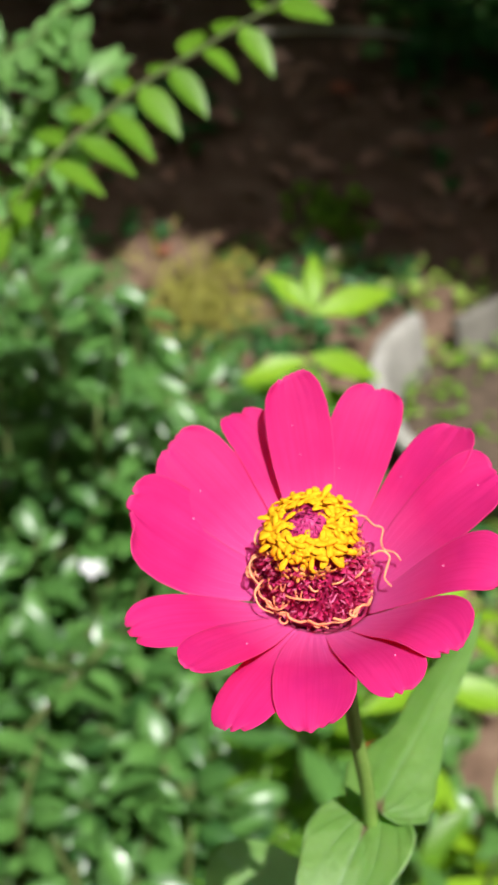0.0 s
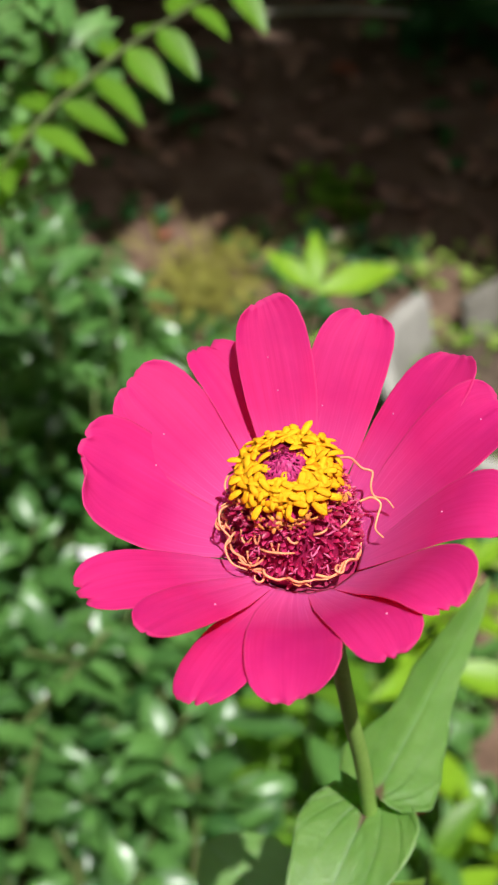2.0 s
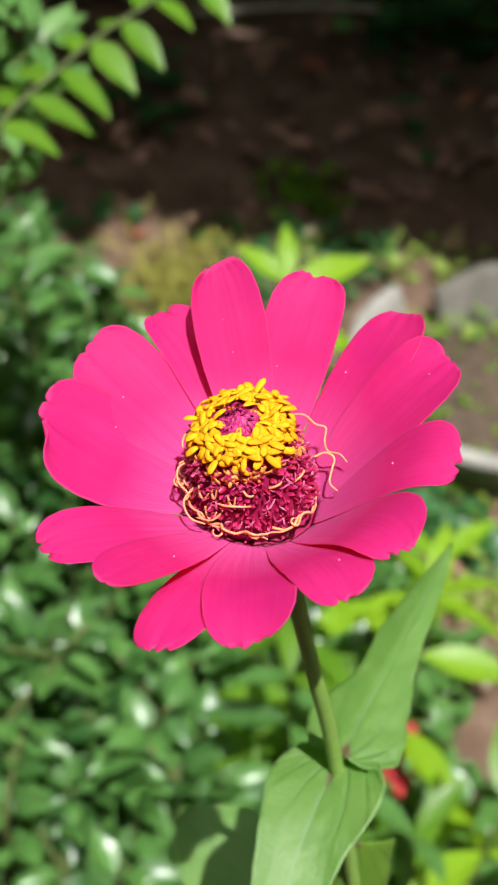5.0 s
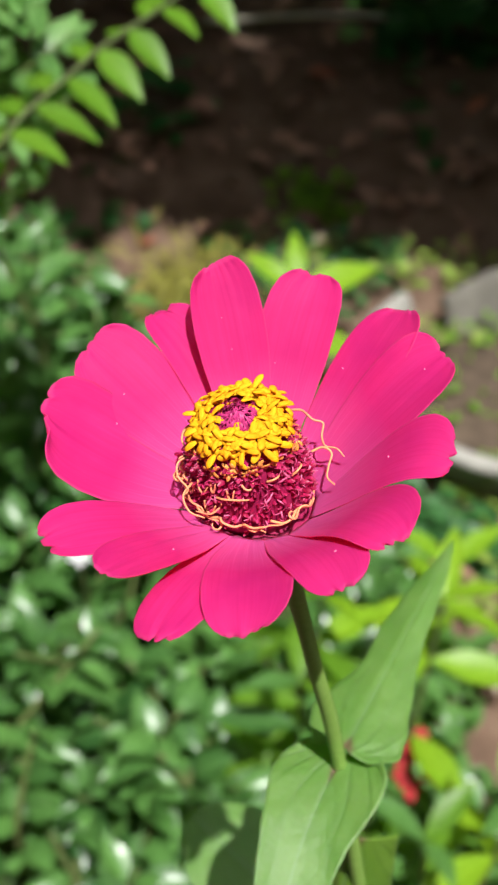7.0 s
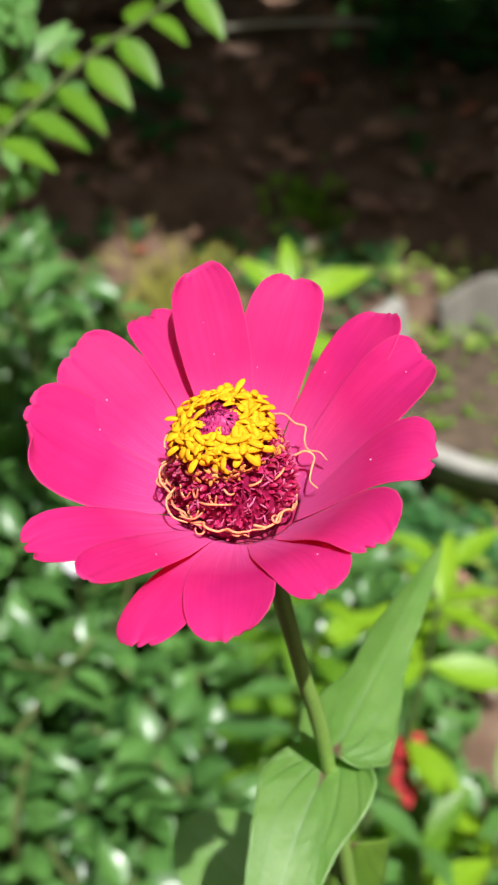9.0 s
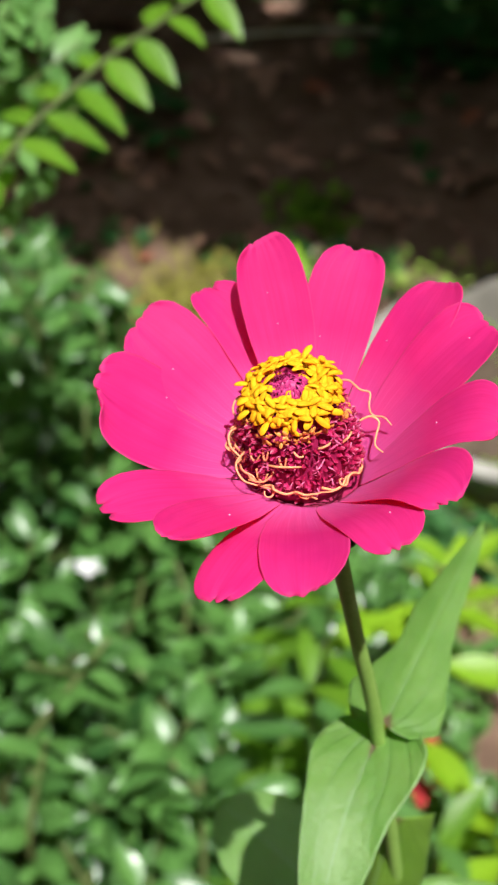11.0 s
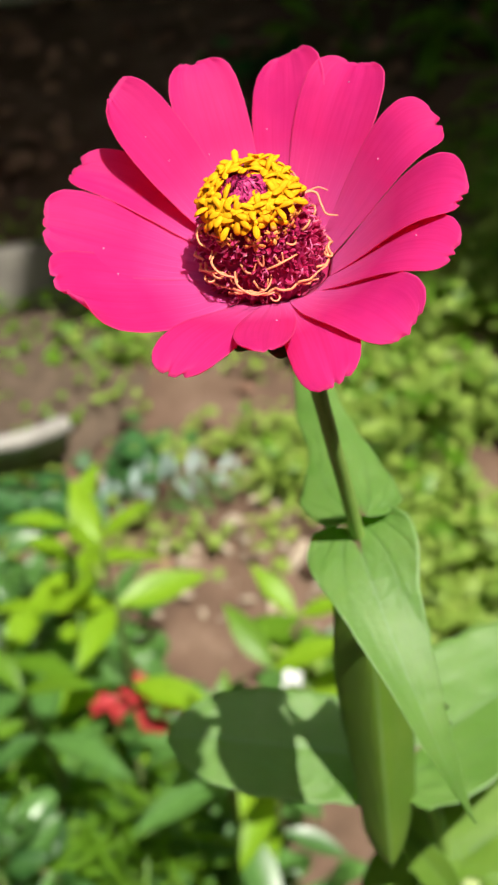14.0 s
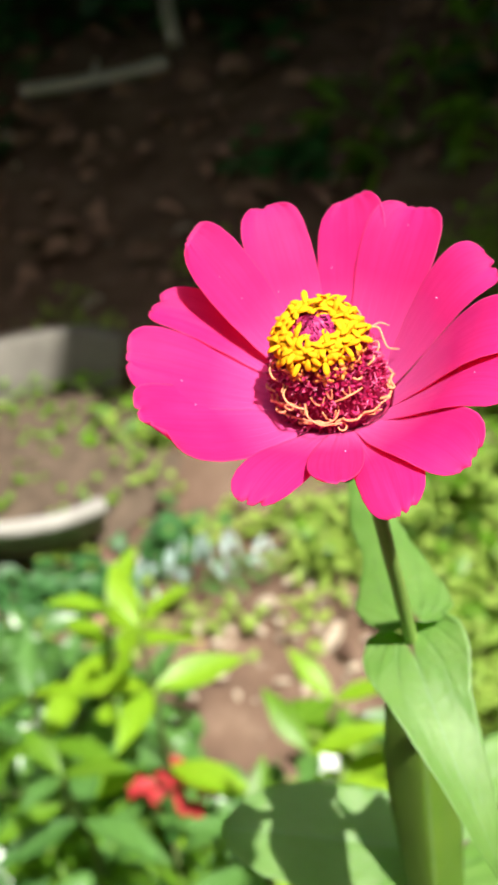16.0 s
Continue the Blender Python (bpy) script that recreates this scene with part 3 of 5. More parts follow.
fringe_t = blade(1.9 * MM, 0.26 * MM, [(0, 0.8), (0.6, 1.0), (1, 0.4)], 0.3, -2.6, 0, 0, 7, 3)
poses = []
for k in range(240):
    h, a = rng.uniform(0.2, 10.5), rng.uniform(0, 2 * math.pi)
    out = Vector((math.cos(a), math.sin(a), 0))
    d = out * rng.uniform(0.4, 1.0) + Vector((rng.uniform(-0.9, 0.9), rng.uniform(-0.9, 0.9), rng.uniform(0.0, 0.9)))
    poses.append(aim(MM * (cone_surface(h) + 0.5) * out + Vector((0, 0, MM * h)), d, out, rng.uniform(-3, 3), rng.uniform(0.6, 1.2)))
fringe = scatter("chaff_fringe", fringe_t, poses, M_FRINGE, zinnia, "curled pale pink fringes")
place_part(tagged(fringe, kind="stuff"), CONE_LEAN)
# dark floor of the head, on which cone and petals sit
bm = bmesh.new()
lathe(bm, [(1.0 * MM, -4.2 * MM), (9.0 * MM, -4.2 * MM), (9.5 * MM, -3.6 * MM), (8.8 * MM, -3.0 * MM), (1.0 * MM, -2.9 * MM)], 36, 0.03)
place_part(part("receptacle", bm, M_CORE, zinnia), Matrix.Translation(HEAD))

centre_t = blade(1.5 * MM, 0.5 * MM, [(0, 0.8), (0.6, 1.0), (1, 0.3)], 0.4, 1.3, 0, 0, 5, 3)
poses = []
for k in range(170):
    a, r = k * 2.39996, 3.2 * math.sqrt((k + 0.5) / 170)
    out = Vector((math.cos(a), math.sin(a), 0))
    d = Vector((0, 0, 1)) - out * 0.25 + Vector((rng.uniform(-0.7, 0.7), rng.uniform(-0.7, 0.7), 0))
    poses.append(aim(MM * r * out + Vector((0, 0, (15.4 - 0.07 * r * r) * MM)), d, out, rng.uniform(-0.6, 0.6), rng.uniform(0.8, 1.15)))
centre = scatter("disc_centre", centre_t, poses, M_CENTRE, zinnia, "magenta tuft of unopened florets")
place_part(tagged(centre, kind="stuff"), CONE_LEAN)


def floret_bmesh(seed):
    """A five-lobed disc floret: a short tube and five fleshy lobes that arch outwards."""
    r = random.Random(seed)
    bm = bmesh.new()
    tube(bm, [(0, 0, -2.2 * MM), (0, 0, -0.8 * MM), (0, 0, -0.1 * MM)], [0.35 * MM, 0.5 * MM, 0.72 * MM], 6)
    for k in range(5):
        a = 2 * math.pi * k / 5 + r.uniform(-0.3, 0.3)
        lobe = blade(r.uniform(2.7, 3.3) * MM, r.uniform(1.1, 1.35) * MM, [(0, 0.5), (0.2, 0.8), (0.45, 1.0), (0.7, 0.9), (0.88, 0.55), (1, 0.12)], -0.5, r.uniform(1.1, 1.8), 0, 0, 8, 7, 0.42 * MM)
        m = Matrix.Rotation(a, 4, "Z") @ Matrix.Translation((0, 0.35 * MM, -0.25 * MM)) @ Matrix.Rotation(r.uniform(0.55, 0.95), 4, "X") @ Matrix.Rotation(r.uniform(-0.3, 0.3), 4, "Y")
        bmesh.ops.transform(lobe, matrix=m, verts=lobe.verts)
        piece = bpy.data.meshes.new("lobe_shape")
        lobe.to_mesh(piece)
        lobe.free()
        bm.from_mesh(piece)
        bpy.data.meshes.remove(piece)
    return bm


FLORETS = [to_mesh(floret_bmesh(40 + k), "disc_floret", M_YELLOW) for k in range(4)]
SPENT = [to_mesh(floret_bmesh(50 + k), "spent_floret", M_ORANGE) for k in range(2)]


def add_floret(me, name, h, r, a, tilt, size):
    out = Vector((math.cos(a), math.sin(a), 0))
    up = (out * math.sin(tilt) + Vector((0, 0, math.cos(tilt)))).normalized()
    m = Matrix.Translation(MM * (r * out) + Vector((0, 0, MM * h))) @ up.to_track_quat("Z", "Y").to_matrix().to_4x4() @ Matrix.Rotation(a * 3.1, 4, "Z") @ Matrix.Scale(size, 4)
    place_part(link_mesh(name, me, None, zinnia), CONE_LEAN @ m)


DOME = [(0.0, 3.6, 15.3, -0.15), (0.35, 5.4, 15.4, 0.25), (0.65, 6.5, 14.6, 0.65), (1.0, 7.1, 13.2, 1.0)]
for k in range(40):
    t = ((k + 0.5) / 40) ** 0.85
    r, h, tilt = (interp([(row[0], row[c]) for row in DOME], t) for c in (1, 2, 3))
    add_floret(FLORETS[k % 4], "disc_floret", h + rng.uniform(-0.3, 0.3), r + rng.uniform(-0.2, 0.2), k * 2.39996 + rng.uniform(-0.1, 0.1), tilt + rng.uniform(-0.3, 0.3), rng.uniform(0.80, 1.0))
for i in range(32):
    a = i * 2.39996 + rng.uniform(-0.3, 0.3)
    h = 11.6 - 2.2 * rng.random() ** 1.5
    add_floret(SPENT[i % 2], "spent_floret", h, cone_surface(h) + 0.7, a, 1.3 + rng.uniform(-0.7, 0.7), rng.uniform(0.38, 0.64))


def style(a0, a1, lift, seed, r0, flare=0.0, hook=0.0):
    """A withered style that runs in small waves along the rim of the disc. flare: mm by which its end leaves the rim; hook: size of the curl at its end."""
    r = random.Random(seed)
    n = max(8, int(abs(a1 - a0) / 4))
    pts = []
    for i in range(n):
        t = i / (n - 1)
        a = radians(a0 + (a1 - a0) * t + r.uniform(-1.0, 1.0))
        rr = r0 + 0.34 * math.sin((0.9 + 0.12 * (seed % 5)) * i + seed) + r.uniform(-0.14, 0.14) + flare * t * t
        pts.append(Vector((rr * math.cos(a), rr * math.sin(a), lift + 0.34 * math.sin((0.8 + 0.1 * (seed % 4)) * i + seed * 1.7) + 0.25 * flare * t)))
    if hook:
        end, ahead = pts[-1], (pts[-1] - pts[-2]).normalized()
        side = ahead.cross(Vector((0.3, -0.6, 0.8))).normalized()
        for k in range(1, 8):
            b = k * 0.7
            pts.append(end + hook * (ahead * math.sin(b) + side * (1 - math.cos(b))))
    line = smooth_line([p * MM for p in pts], 4)
    bm = bmesh.new()
    tube(bm, line, [0.22 * MM * (1 - 0.5 * (i / len(line)) ** 3) for i in range(len(line))], 6)
    return bm


# from angle, to angle, height, flare, hook
STYLES = [(-172, -122, 1.5, 0.0, 0.0), (-150, -112, 1.1, 0.0, 0.7), (-118, -58, 1.2, 0.4, 0.0), (-88, -70, 0.6, 0.3, 0.0), (-66, -4, 1.6, -0.3, 0.0), (-22, -44, 2.0, 0.3, 0.6), (150, 190, 2.4, 0.0, 0.8), (168, 208, 3.8, 0.4, 0.7), (100, 136, 2.4, 0.3, 0.0)]
for i, (a0, a1, lift, flare, hook) in enumerate(STYLES):
    place_part(part("style", style(a0, a1, lift, i + 1, 10.4, flare, hook), M_THREAD, zinnia), Matrix.Translation(DISC))
def loose_style(points):
    """A style that has sprung free of the rim: control points as angle, radius, height."""
    line = smooth_line([Vector((r * math.cos(radians(a)), r * math.sin(radians(a)), z)) * MM for a, r, z in points], 6)
    bm = bmesh.new()
    tube(bm, line, [0.19 * MM * (1 - 0.4 * (i / len(line)) ** 3) for i in range(len(line))], 6)
    return bm


for points in ([(62, 8.0, 10.4), (56, 9.5, 9.8), (46, 10.2, 8.7), (40, 11.3, 8.3), (33, 10.4, 7.0), (27, 10.6, 5.9), (21, 12.0, 6.1), (15, 12.9, 5.5)],
               [(27, 8.2, 5.3), (25, 10.0, 6.1), (19, 11.1, 5.7), (11, 10.5, 4.5), (3, 10.3, 3.5), (-4, 11.6, 3.4)],
               [(165, 9.4, 10.0), (172, 11.5, 9.4), (179, 11.9, 8.0), (187, 10.9, 7.2), (192, 12.2, 6.6)],
               [(188, 9.8, 6.8), (194, 12.2, 6.4), (203, 12.6, 5.3), (213, 11.7, 4.4), (217, 13.0, 4.2)],
               [(210, 10.8, 4.8), (217, 12.9, 4.2), (227, 13.2, 3.0), (236, 12.0, 2.4)],
               [(-136, 7.6, 5.4), (-135, 8.1, 4.5), (-121, 8.9, 3.5), (-124, 10.6, 2.2), (-136, 11.6, 1.6)]):
    place_part(part("style", loose_style(points), M_THREAD, zinnia), Matrix.Translation(HEAD))
for a0, span, h, bow in ((-112, 34, 6.2, 0.9), (-136, 16, 7.6, -1.2), (-150, 10, 6.0, -1.6), (-58, 14, 8.4, 0.6), (-84, 12, 8.9, -0.5), (-30, 16, 6.8, 0.8), (-126, 14, 4.6, -1.4), (-100, 8, 7.9, -1.2), (-118, 7, 8.6, -1.3), (-160, 10, 5.2, 1.1)):
    points = [(a0, cone_surface(h) + 0.5, h), (a0 + span * 0.3, cone_surface(h) + 1.1, h + bow * 0.8), (a0 + span * 0.7, cone_surface(h) + 1.2, h + bow), (a0 + span, cone_surface(h) + 0.7, h + 0.2)]
    place_part(part("style", loose_style(points), M_THREAD, zinnia), CONE_LEAN)

# green cup under the head, with overlapping bracts
bm = bmesh.new()
lathe(bm, [(1.5 * MM, -15 * MM), (2.4 * MM, -14 * MM), (6.0 * MM, -11.5 * MM), (8.6 * MM, -8 * MM), (9.0 * MM, -5 * MM), (8.4 * MM, -3.4 * MM), (3 * MM, -3.6 * MM)], 28)
place_part(part("flower_cup", bm, M_CUP, zinnia, "green cup of bracts"), Matrix.Translation(HEAD))
bract_me = to_mesh(blade(6.5 * MM, 5 * MM, [(0, 0.7), (0.5, 1.0), (0.8, 0.8), (1, 0.3)], -0.3, -0.35, 0, 0, 6, 5, 0.0003), "bract", M_CUP)
for ring, (r, z, n, d) in enumerate(((5.0, -13.5, 9, 0.55), (8.2, -10.5, 12, 0.9), (8.9, -8.6, 14, 1.6))):
    for i in range(n):
        a = 2 * math.pi * (i + 0.5 * (ring % 2)) / n
        out = Vector((math.cos(a), math.sin(a), 0))
        place_part(link_mesh("bract", bract_me, None, zinnia), Matrix.Translation(HEAD) @ aim(MM * r * out + Vector((0, 0, MM * z)), out + Vector((0, 0, d)), out))

# stem
bm = bmesh.new()
line = smooth_line([Vector((0.1953, 0.2646, 0.8790)), Vector((0.2018, 0.2698, 0.8440)), NODE_A + Vector((0.0006, 0.0008, 0.0)), NODE_B, NODE_C, (0.243, 0.298, 0.35), (0.245, 0.300, -0.01)], 8)
line = [p - ORIGIN for p in line]
n = len(line)
tube(bm, line, [MM * interp([(0, 1.75), (0.12, 1.45), (0.33, 1.55), (0.5, 1.8), (1, 3.0)], i / n) for i in range(n)], 12)
part("stem", bm, M_STEM, zinnia, "slim green hairy stem")
for nd in (NODE_B, NODE_C):
    bm = bmesh.new()
    bmesh.ops.create_icosphere(bm, subdivisions=3, radius=1.6 * MM)
    for v in bm.verts:
        v.co.z *= 0.6
        v.co *= 1 + 0.12 * noise.noise(v.co * 700)
    place_part(part("stem_node", bm, M_STEM, zinnia), Matrix.Translation(nd))


def zinnia_leaf(base, direction, up, length, width, arch, fold, lobe=(0.13, 0.13), wave=0.02, seed=1, roll=0.0, twist=0.0, outline=(CORDATE, CORDATE), material=None):
    """A stalkless heart-shaped leaf whose two round ears clasp the stem. lobe and outline: one for each half."""
    rows, cols = 41, 25
    lines, uvs = [], []
    for i in range(rows):
        s = (i / (rows - 1)) ** 1.3
        halves = [width * interp(o, s) / 2 for o in outline]
        line, uvl = [], []
        for j in range(cols):
            v = 2 * j / (cols - 1) - 1
            w = halves[0 if v < 0 else 1]
            y = length * math.sin(arch * s) / arch - lobe[0 if v < 0 else 1] * length * (1 - s) ** 4 * math.sin(0.7 * math.pi * abs(v) ** 0.6)
            z = -length * (1 - math.cos(arch * s)) / arch + fold * w * abs(v) ** 1.4
            z += width * abs(v) * (wave * math.sin(9 * s + 2.3 * seed + (2.0 if v > 0 else 0.0)) + 0.012 * noise.noise(Vector((14 * s, v, seed))))
            # the blade puckers between its veins
            z += width * (0.010 * noise.noise(Vector((26 * s, 7 * v, seed + 5.0))) + 0.012 * math.sin(2 * math.pi * (7.5 * s - 0.9 * abs(v))) * abs(v) * (1 - s))
            z -= width * 0.022 * math.exp(-(v / 0.09) ** 2) * (1 - s)
            x = v * w * (1 + abs(v) * (0.010 * math.sin(70 * s + seed) + 0.04 * noise.noise(Vector((9 * s, 3.0 if v > 0 else -3.0, seed * 1.7)))))
            line.append((x * math.cos(twist * s), y, z + x * math.sin(twist * s)))
            uvl.append((0.5 + v / 2, s))
        lines.append(line)
        uvs.append(uvl)
    bm = bmesh.new()
    grid_mesh(bm, lines, uvs, 0.0004)
    return place_part(part("leaf", bm, material or M_ZLEAF, zinnia), aim(base, direction, up, roll))


def heading(az, el):
    return (math.cos(az) * math.cos(el), math.sin(az) * math.cos(el), math.sin(el))


Z_UP = (0, 0, 1)
FRONT = ([(0, 0.75), (0.06, 1.29), (0.14, 1.36), (0.25, 1.0), (0.4, 0.87), (0.55, 0.72), (0.75, 0.49), (0.9, 0.23), (1, 0.02)],
         [(0, 0.94), (0.06, 1.18), (0.14, 1.19), (0.25, 0.95), (0.4, 0.73), (0.55, 0.55), (0.75, 0.44), (0.9, 0.2), (1, 0.02)])
REAR = ([(0, 0.81), (0.06, 1.05), (0.14, 1.29), (0.25, 0.97), (0.33, 0.72), (0.4, 0.67), (0.55, 0.72), (0.75, 0.49), (0.9, 0.2), (1, 0.02)],
        [(0, 0.65), (0.06, 1.20), (0.14, 1.14), (0.25, 0.96), (0.4, 0.66), (0.55, 0.5), (0.75, 0.37), (0.9, 0.22), (1, 0.02)])
HANGING = ([(0, 0.70), (0.25, 0.90), (0.45, 0.95), (0.56, 0.95), (0.77, 0.88), (0.9, 0.62), (0.97, 0.36), (1, 0.06)],
           [(0, 0.83), (0.25, 0.99), (0.45, 0.93), (0.56, 0.81), (0.77, 0.68), (0.9, 0.60), (0.97, 0.38), (1, 0.06)])
EARS = (0.10, 0.10)
SMALL = (0.05, 0.05)
LEAVES = [
    ((0.20758, 0.27377, 0.8071), heading(-1.907, -0.025), Z_UP, 0.0663, 0.01827, 1.293, 0.20, (0.115, 0.0865), 0.004, 1, 0.30, 1.346, FRONT),
    ((0.20943, 0.27545, 0.81277), heading(1.253, 0.019), Z_UP, 0.0597, 0.01726, -0.088, -0.219, (0.023, 0.018), 0.006, 2, 0.038, 0.431, REAR),
    (NODE_B + Vector((-0.0035, 0.001, -0.001)), heading(2.575, 0.304), Z_UP, 0.062, 0.0320, 0.24, 0.06, EARS, 0.015, 3, -0.17, 0.04, (BLUNT, BLUNT)),
    (NODE_B, heading(0.09, 0.05), Z_UP, 0.098, 0.046, 0.30, 0.22, EARS, 0.02, 4, 0.0, 0.0),
    ((0.2146, 0.2832, 0.7688), heading(-2.0787, -1.3051), (-0.405, -0.876, 0.262), 0.0845, 0.0195, 0.08, -1.1, (0.0, 0.0), 0.008, 5, 0.0, 0.0, HANGING, M_ZYOUNG),
    (NODE_C, heading(-2.5, 0.10), Z_UP, 0.075, 0.046, 0.4, 0.12, EARS, 0.02, 6, 0.0, 0.0, (CORDATE, CORDATE), M_ZYOUNG),
    (NODE_C, heading(0.0, 0.30), Z_UP, 0.098, 0.056, 0.5, 0.15, EARS, 0.02, 7, 0.0, 0.0, (CORDATE, CORDATE), M_ZYOUNG),
    (NODE_C, heading(-1.2, 0.15), Z_UP, 0.060, 0.030, 0.4, 0.12, EARS, 0.02, 8, 0.0, 0.0, (CORDATE, CORDATE), M_ZYOUNG),
    (NODE_C + Vector((-0.004, -0.012, 0.006)), heading(2.2, 1.0), (-0.3, -1, 0.4), 0.030, 0.011, 0.3, 0.2, SMALL, 0.01, 9, 0.0, 0.0, (OVAL, OVAL), M_ZYOUNG),
    (NODE_C + Vector((0.003, -0.013, 0.006)), heading(-1.7, 0.1), Z_UP, 0.016, 0.008, 0.5, 0.2, SMALL, 0.01, 10, 0.0, 0.0, (OVAL, OVAL), M_ZYOUNG),
    (NODE_C + Vector((0.005, -0.011, 0.006)), heading(-0.9, 0.2), Z_UP, 0.018, 0.008, 0.5, 0.2, SMALL, 0.01, 11, 0.0, 0.0, (OVAL, OVAL), M_ZYOUNG),
]
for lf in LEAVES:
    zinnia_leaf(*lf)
# drops of water that cling to the leaf margins
for at, size in (((0.2050, 0.2384, 0.7919), 0.55), ((0.2043, 0.2362, 0.7894), 0.3)):
    bm = bmesh.new()
    bmesh.ops.create_icosphere(bm, subdivisions=3, radius=size * MM)
    for v in bm.verts:
        v.co.z *= 0.85
    place_part(part("water_drop", bm, M_WATER, zinnia, "clear drop of water"), Matrix.Translation(at))

# a side shoot that ends in a closed bud at the lower joint
SHOOT = NODE_C + Vector((0.001, -0.012, 0.006))
bm = bmesh.new()
tube(bm, [p - ORIGIN for p in smooth_line([NODE_C, NODE_C.lerp(SHOOT, 0.6) - Vector((0, 0, 0.002)), SHOOT], 5)], 0.0011, 8)
part("side_shoot", bm, M_STEM, zinnia)
bm = bmesh.new()
lathe(bm, [(0.6 * MM, -2.4 * MM), (2.6 * MM, -1.6 * MM), (3.4 * MM, 0.4 * MM), (2.7 * MM, 2.4 * MM), (1.2 * MM, 3.3 * MM), (0.3 * MM, 3.2 * MM)], 16, 0.05)
bud = place_part(part("bud", bm, M_BUD, zinnia, "small closed pale green bud"), Matrix.Translation(SHOOT))
bud_scale = to_mesh(blade(4.2 * MM, 2.6 * MM, OVAL, -0.5, 0.9, 0, 0, 6, 5, 0.0002), "bud_scale", M_BUD)
for i in range(9):
    a = i * 2.4
    out = Vector((math.cos(a), math.sin(a), 0))
    link_mesh("bud_scale", bud_scale, None, bud).matrix_basis = aim(out * (3.3 - 0.14 * i) * MM + Vector((0, 0, (-1.0 + 0.2 * i) * MM)), out * 0.25 + Vector((0, 0, 1)), out)


# ---- shrubs and weeds ----
def shrub(name, label, category, foot, tips, leaf_me, leaf_template, material, twig_mat, per_twig, size, seed, group="", near=300, spread=0.9, thick=0.0035, low=0.25, gap=0.035):
    """A shrub: twigs from the foot to the tips, with leaves on both sides. Some leaves are parts of their own, the rest one foliage mesh."""
    r = random.Random(seed)
    th = thing(name, foot, label, category, group)
    F = Vector(foot)
    poses = []
    for tp in tips:
        T = Vector(tp) - F
        mid = T * 0.5 + Vector((r.uniform(-0.05, 0.05), r.uniform(-0.05, 0.05), 0.08 * T.length))
        start = Vector((r.uniform(-0.02, 0.02), r.uniform(-0.02, 0.02), -0.01))
        line = smooth_line([start, mid, T], 8)
        bm = bmesh.new()
        tube(bm, line, [thick * (1 - 0.75 * i / len(line)) + 0.0006 for i in range(len(line))], 6)
        part("twig", bm, twig_mat, th)
        for i in range(per_twig):
            t = low + (1 - low) * (i + r.random()) / per_twig
            q = min(int(t * (len(line) - 1)), len(line) - 2)
            p = line[q].lerp(line[q + 1], t * (len(line) - 1) - q)
            along = (line[q + 1] - line[q]).normalized()
            side = along.cross(Vector((r.uniform(-1, 1), r.uniform(-1, 1), r.uniform(0.2, 1)))).normalized()
            d = along * r.uniform(0.1, 0.8) + side * spread + Vector((0, 0, r.uniform(-0.15, 0.35)))
            p = p + side * r.uniform(0, gap) * (1.2 - t)
            poses.append(aim(p, d, (r.uniform(-0.5, 0.5), r.uniform(-0.5, 0.5), 1), r.uniform(-0.5, 0.5), size * r.uniform(0.5, 1.25)))
    r.shuffle(poses)
    for m in poses[:near]:
        link_mesh("leaf", leaf_me, None, th).matrix_basis = m
    if len(poses) > near:
        tagged(scatter("foliage", leaf_template(), poses[near:], material, th), kind="stuff")
    return th


def bush_leaf():
    return blade(0.032, 0.0180, OVAL, 0.34, 0.7, 0.03, 0, 6, 5)


def lance_leaf():
    return blade(0.060, 0.021, LANCE, 0.22, 0.55, 0.02, 0, 9, 5)


BUSH_ME = to_mesh(bush_leaf(), "leaf", M_BUSH)
LANCE_ME = to_mesh(lance_leaf(), "leaf", M_LIME)
DLANCE_ME = to_mesh(lance_leaf(), "leaf", M_BUSH)
GLANCE_ME = to_mesh(lance_leaf(), "leaf", M_SPRAY)
rb = random.Random(21)
# foot x, foot y, top height, spread
BUSHES = [(-0.16, 0.98, 0.46, 0.22), (-0.02, 0.70, 0.36, 0.20), (-0.21, 1.31, 0.19, 0.17), (0.11, 0.66, 0.30, 0.16), (-0.44, 1.20, 0.40, 0.22), (0.02, 0.92, 0.24, 0.20), (-0.06, 1.12, 0.22, 0.20), (0.16, 0.80, 0.15, 0.14), (-0.30, 0.75, 0.55, 0.18), (-0.07, 0.87, 0.48, 0.13), (-0.13, 0.96, 0.50, 0.16), (0.20, 0.80, 0.15, 0.13), (0.28, 0.70, 0.13, 0.12), (0.15, 0.93, 0.17, 0.14), (0.24, 0.88, 0.14, 0.12), (-0.06, 1.02, 0.40, 0.13), (-0.03, 0.805, 0.43, 0.09)]
for k, (fx, fy, top, wide) in enumerate(BUSHES):
    tips = []
    for i in range(18):
        a, q = rb.uniform(0, 2 * math.pi), math.sqrt(rb.random())
        tips.append((fx + wide * q * math.cos(a), fy + wide * q * math.sin(a), top * (1.0 - 0.45 * q) * rb.uniform(0.65, 1.1)))
    shrub("garden_shrub", "dense low shrub of small glossy green leaves", "shrub", (fx, fy, ground_height(fx, fy)), tips, BUSH_ME, bush_leaf, M_BUSH, M_GREENTWIG, 26, 1.0, 60 + k, "small-leaved shrubs", 130)


# the tall shrub whose arching spray hangs into view
def spray_leaf():
    return blade(0.032, 0.0138, [(0, 0.05), (0.1, 0.55), (0.25, 0.9), (0.4, 1.0), (0.6, 0.86), (0.8, 0.5), (0.92, 0.22), (1, 0.03)], 0.2, 0.35, 0.01, 0, 9, 5)


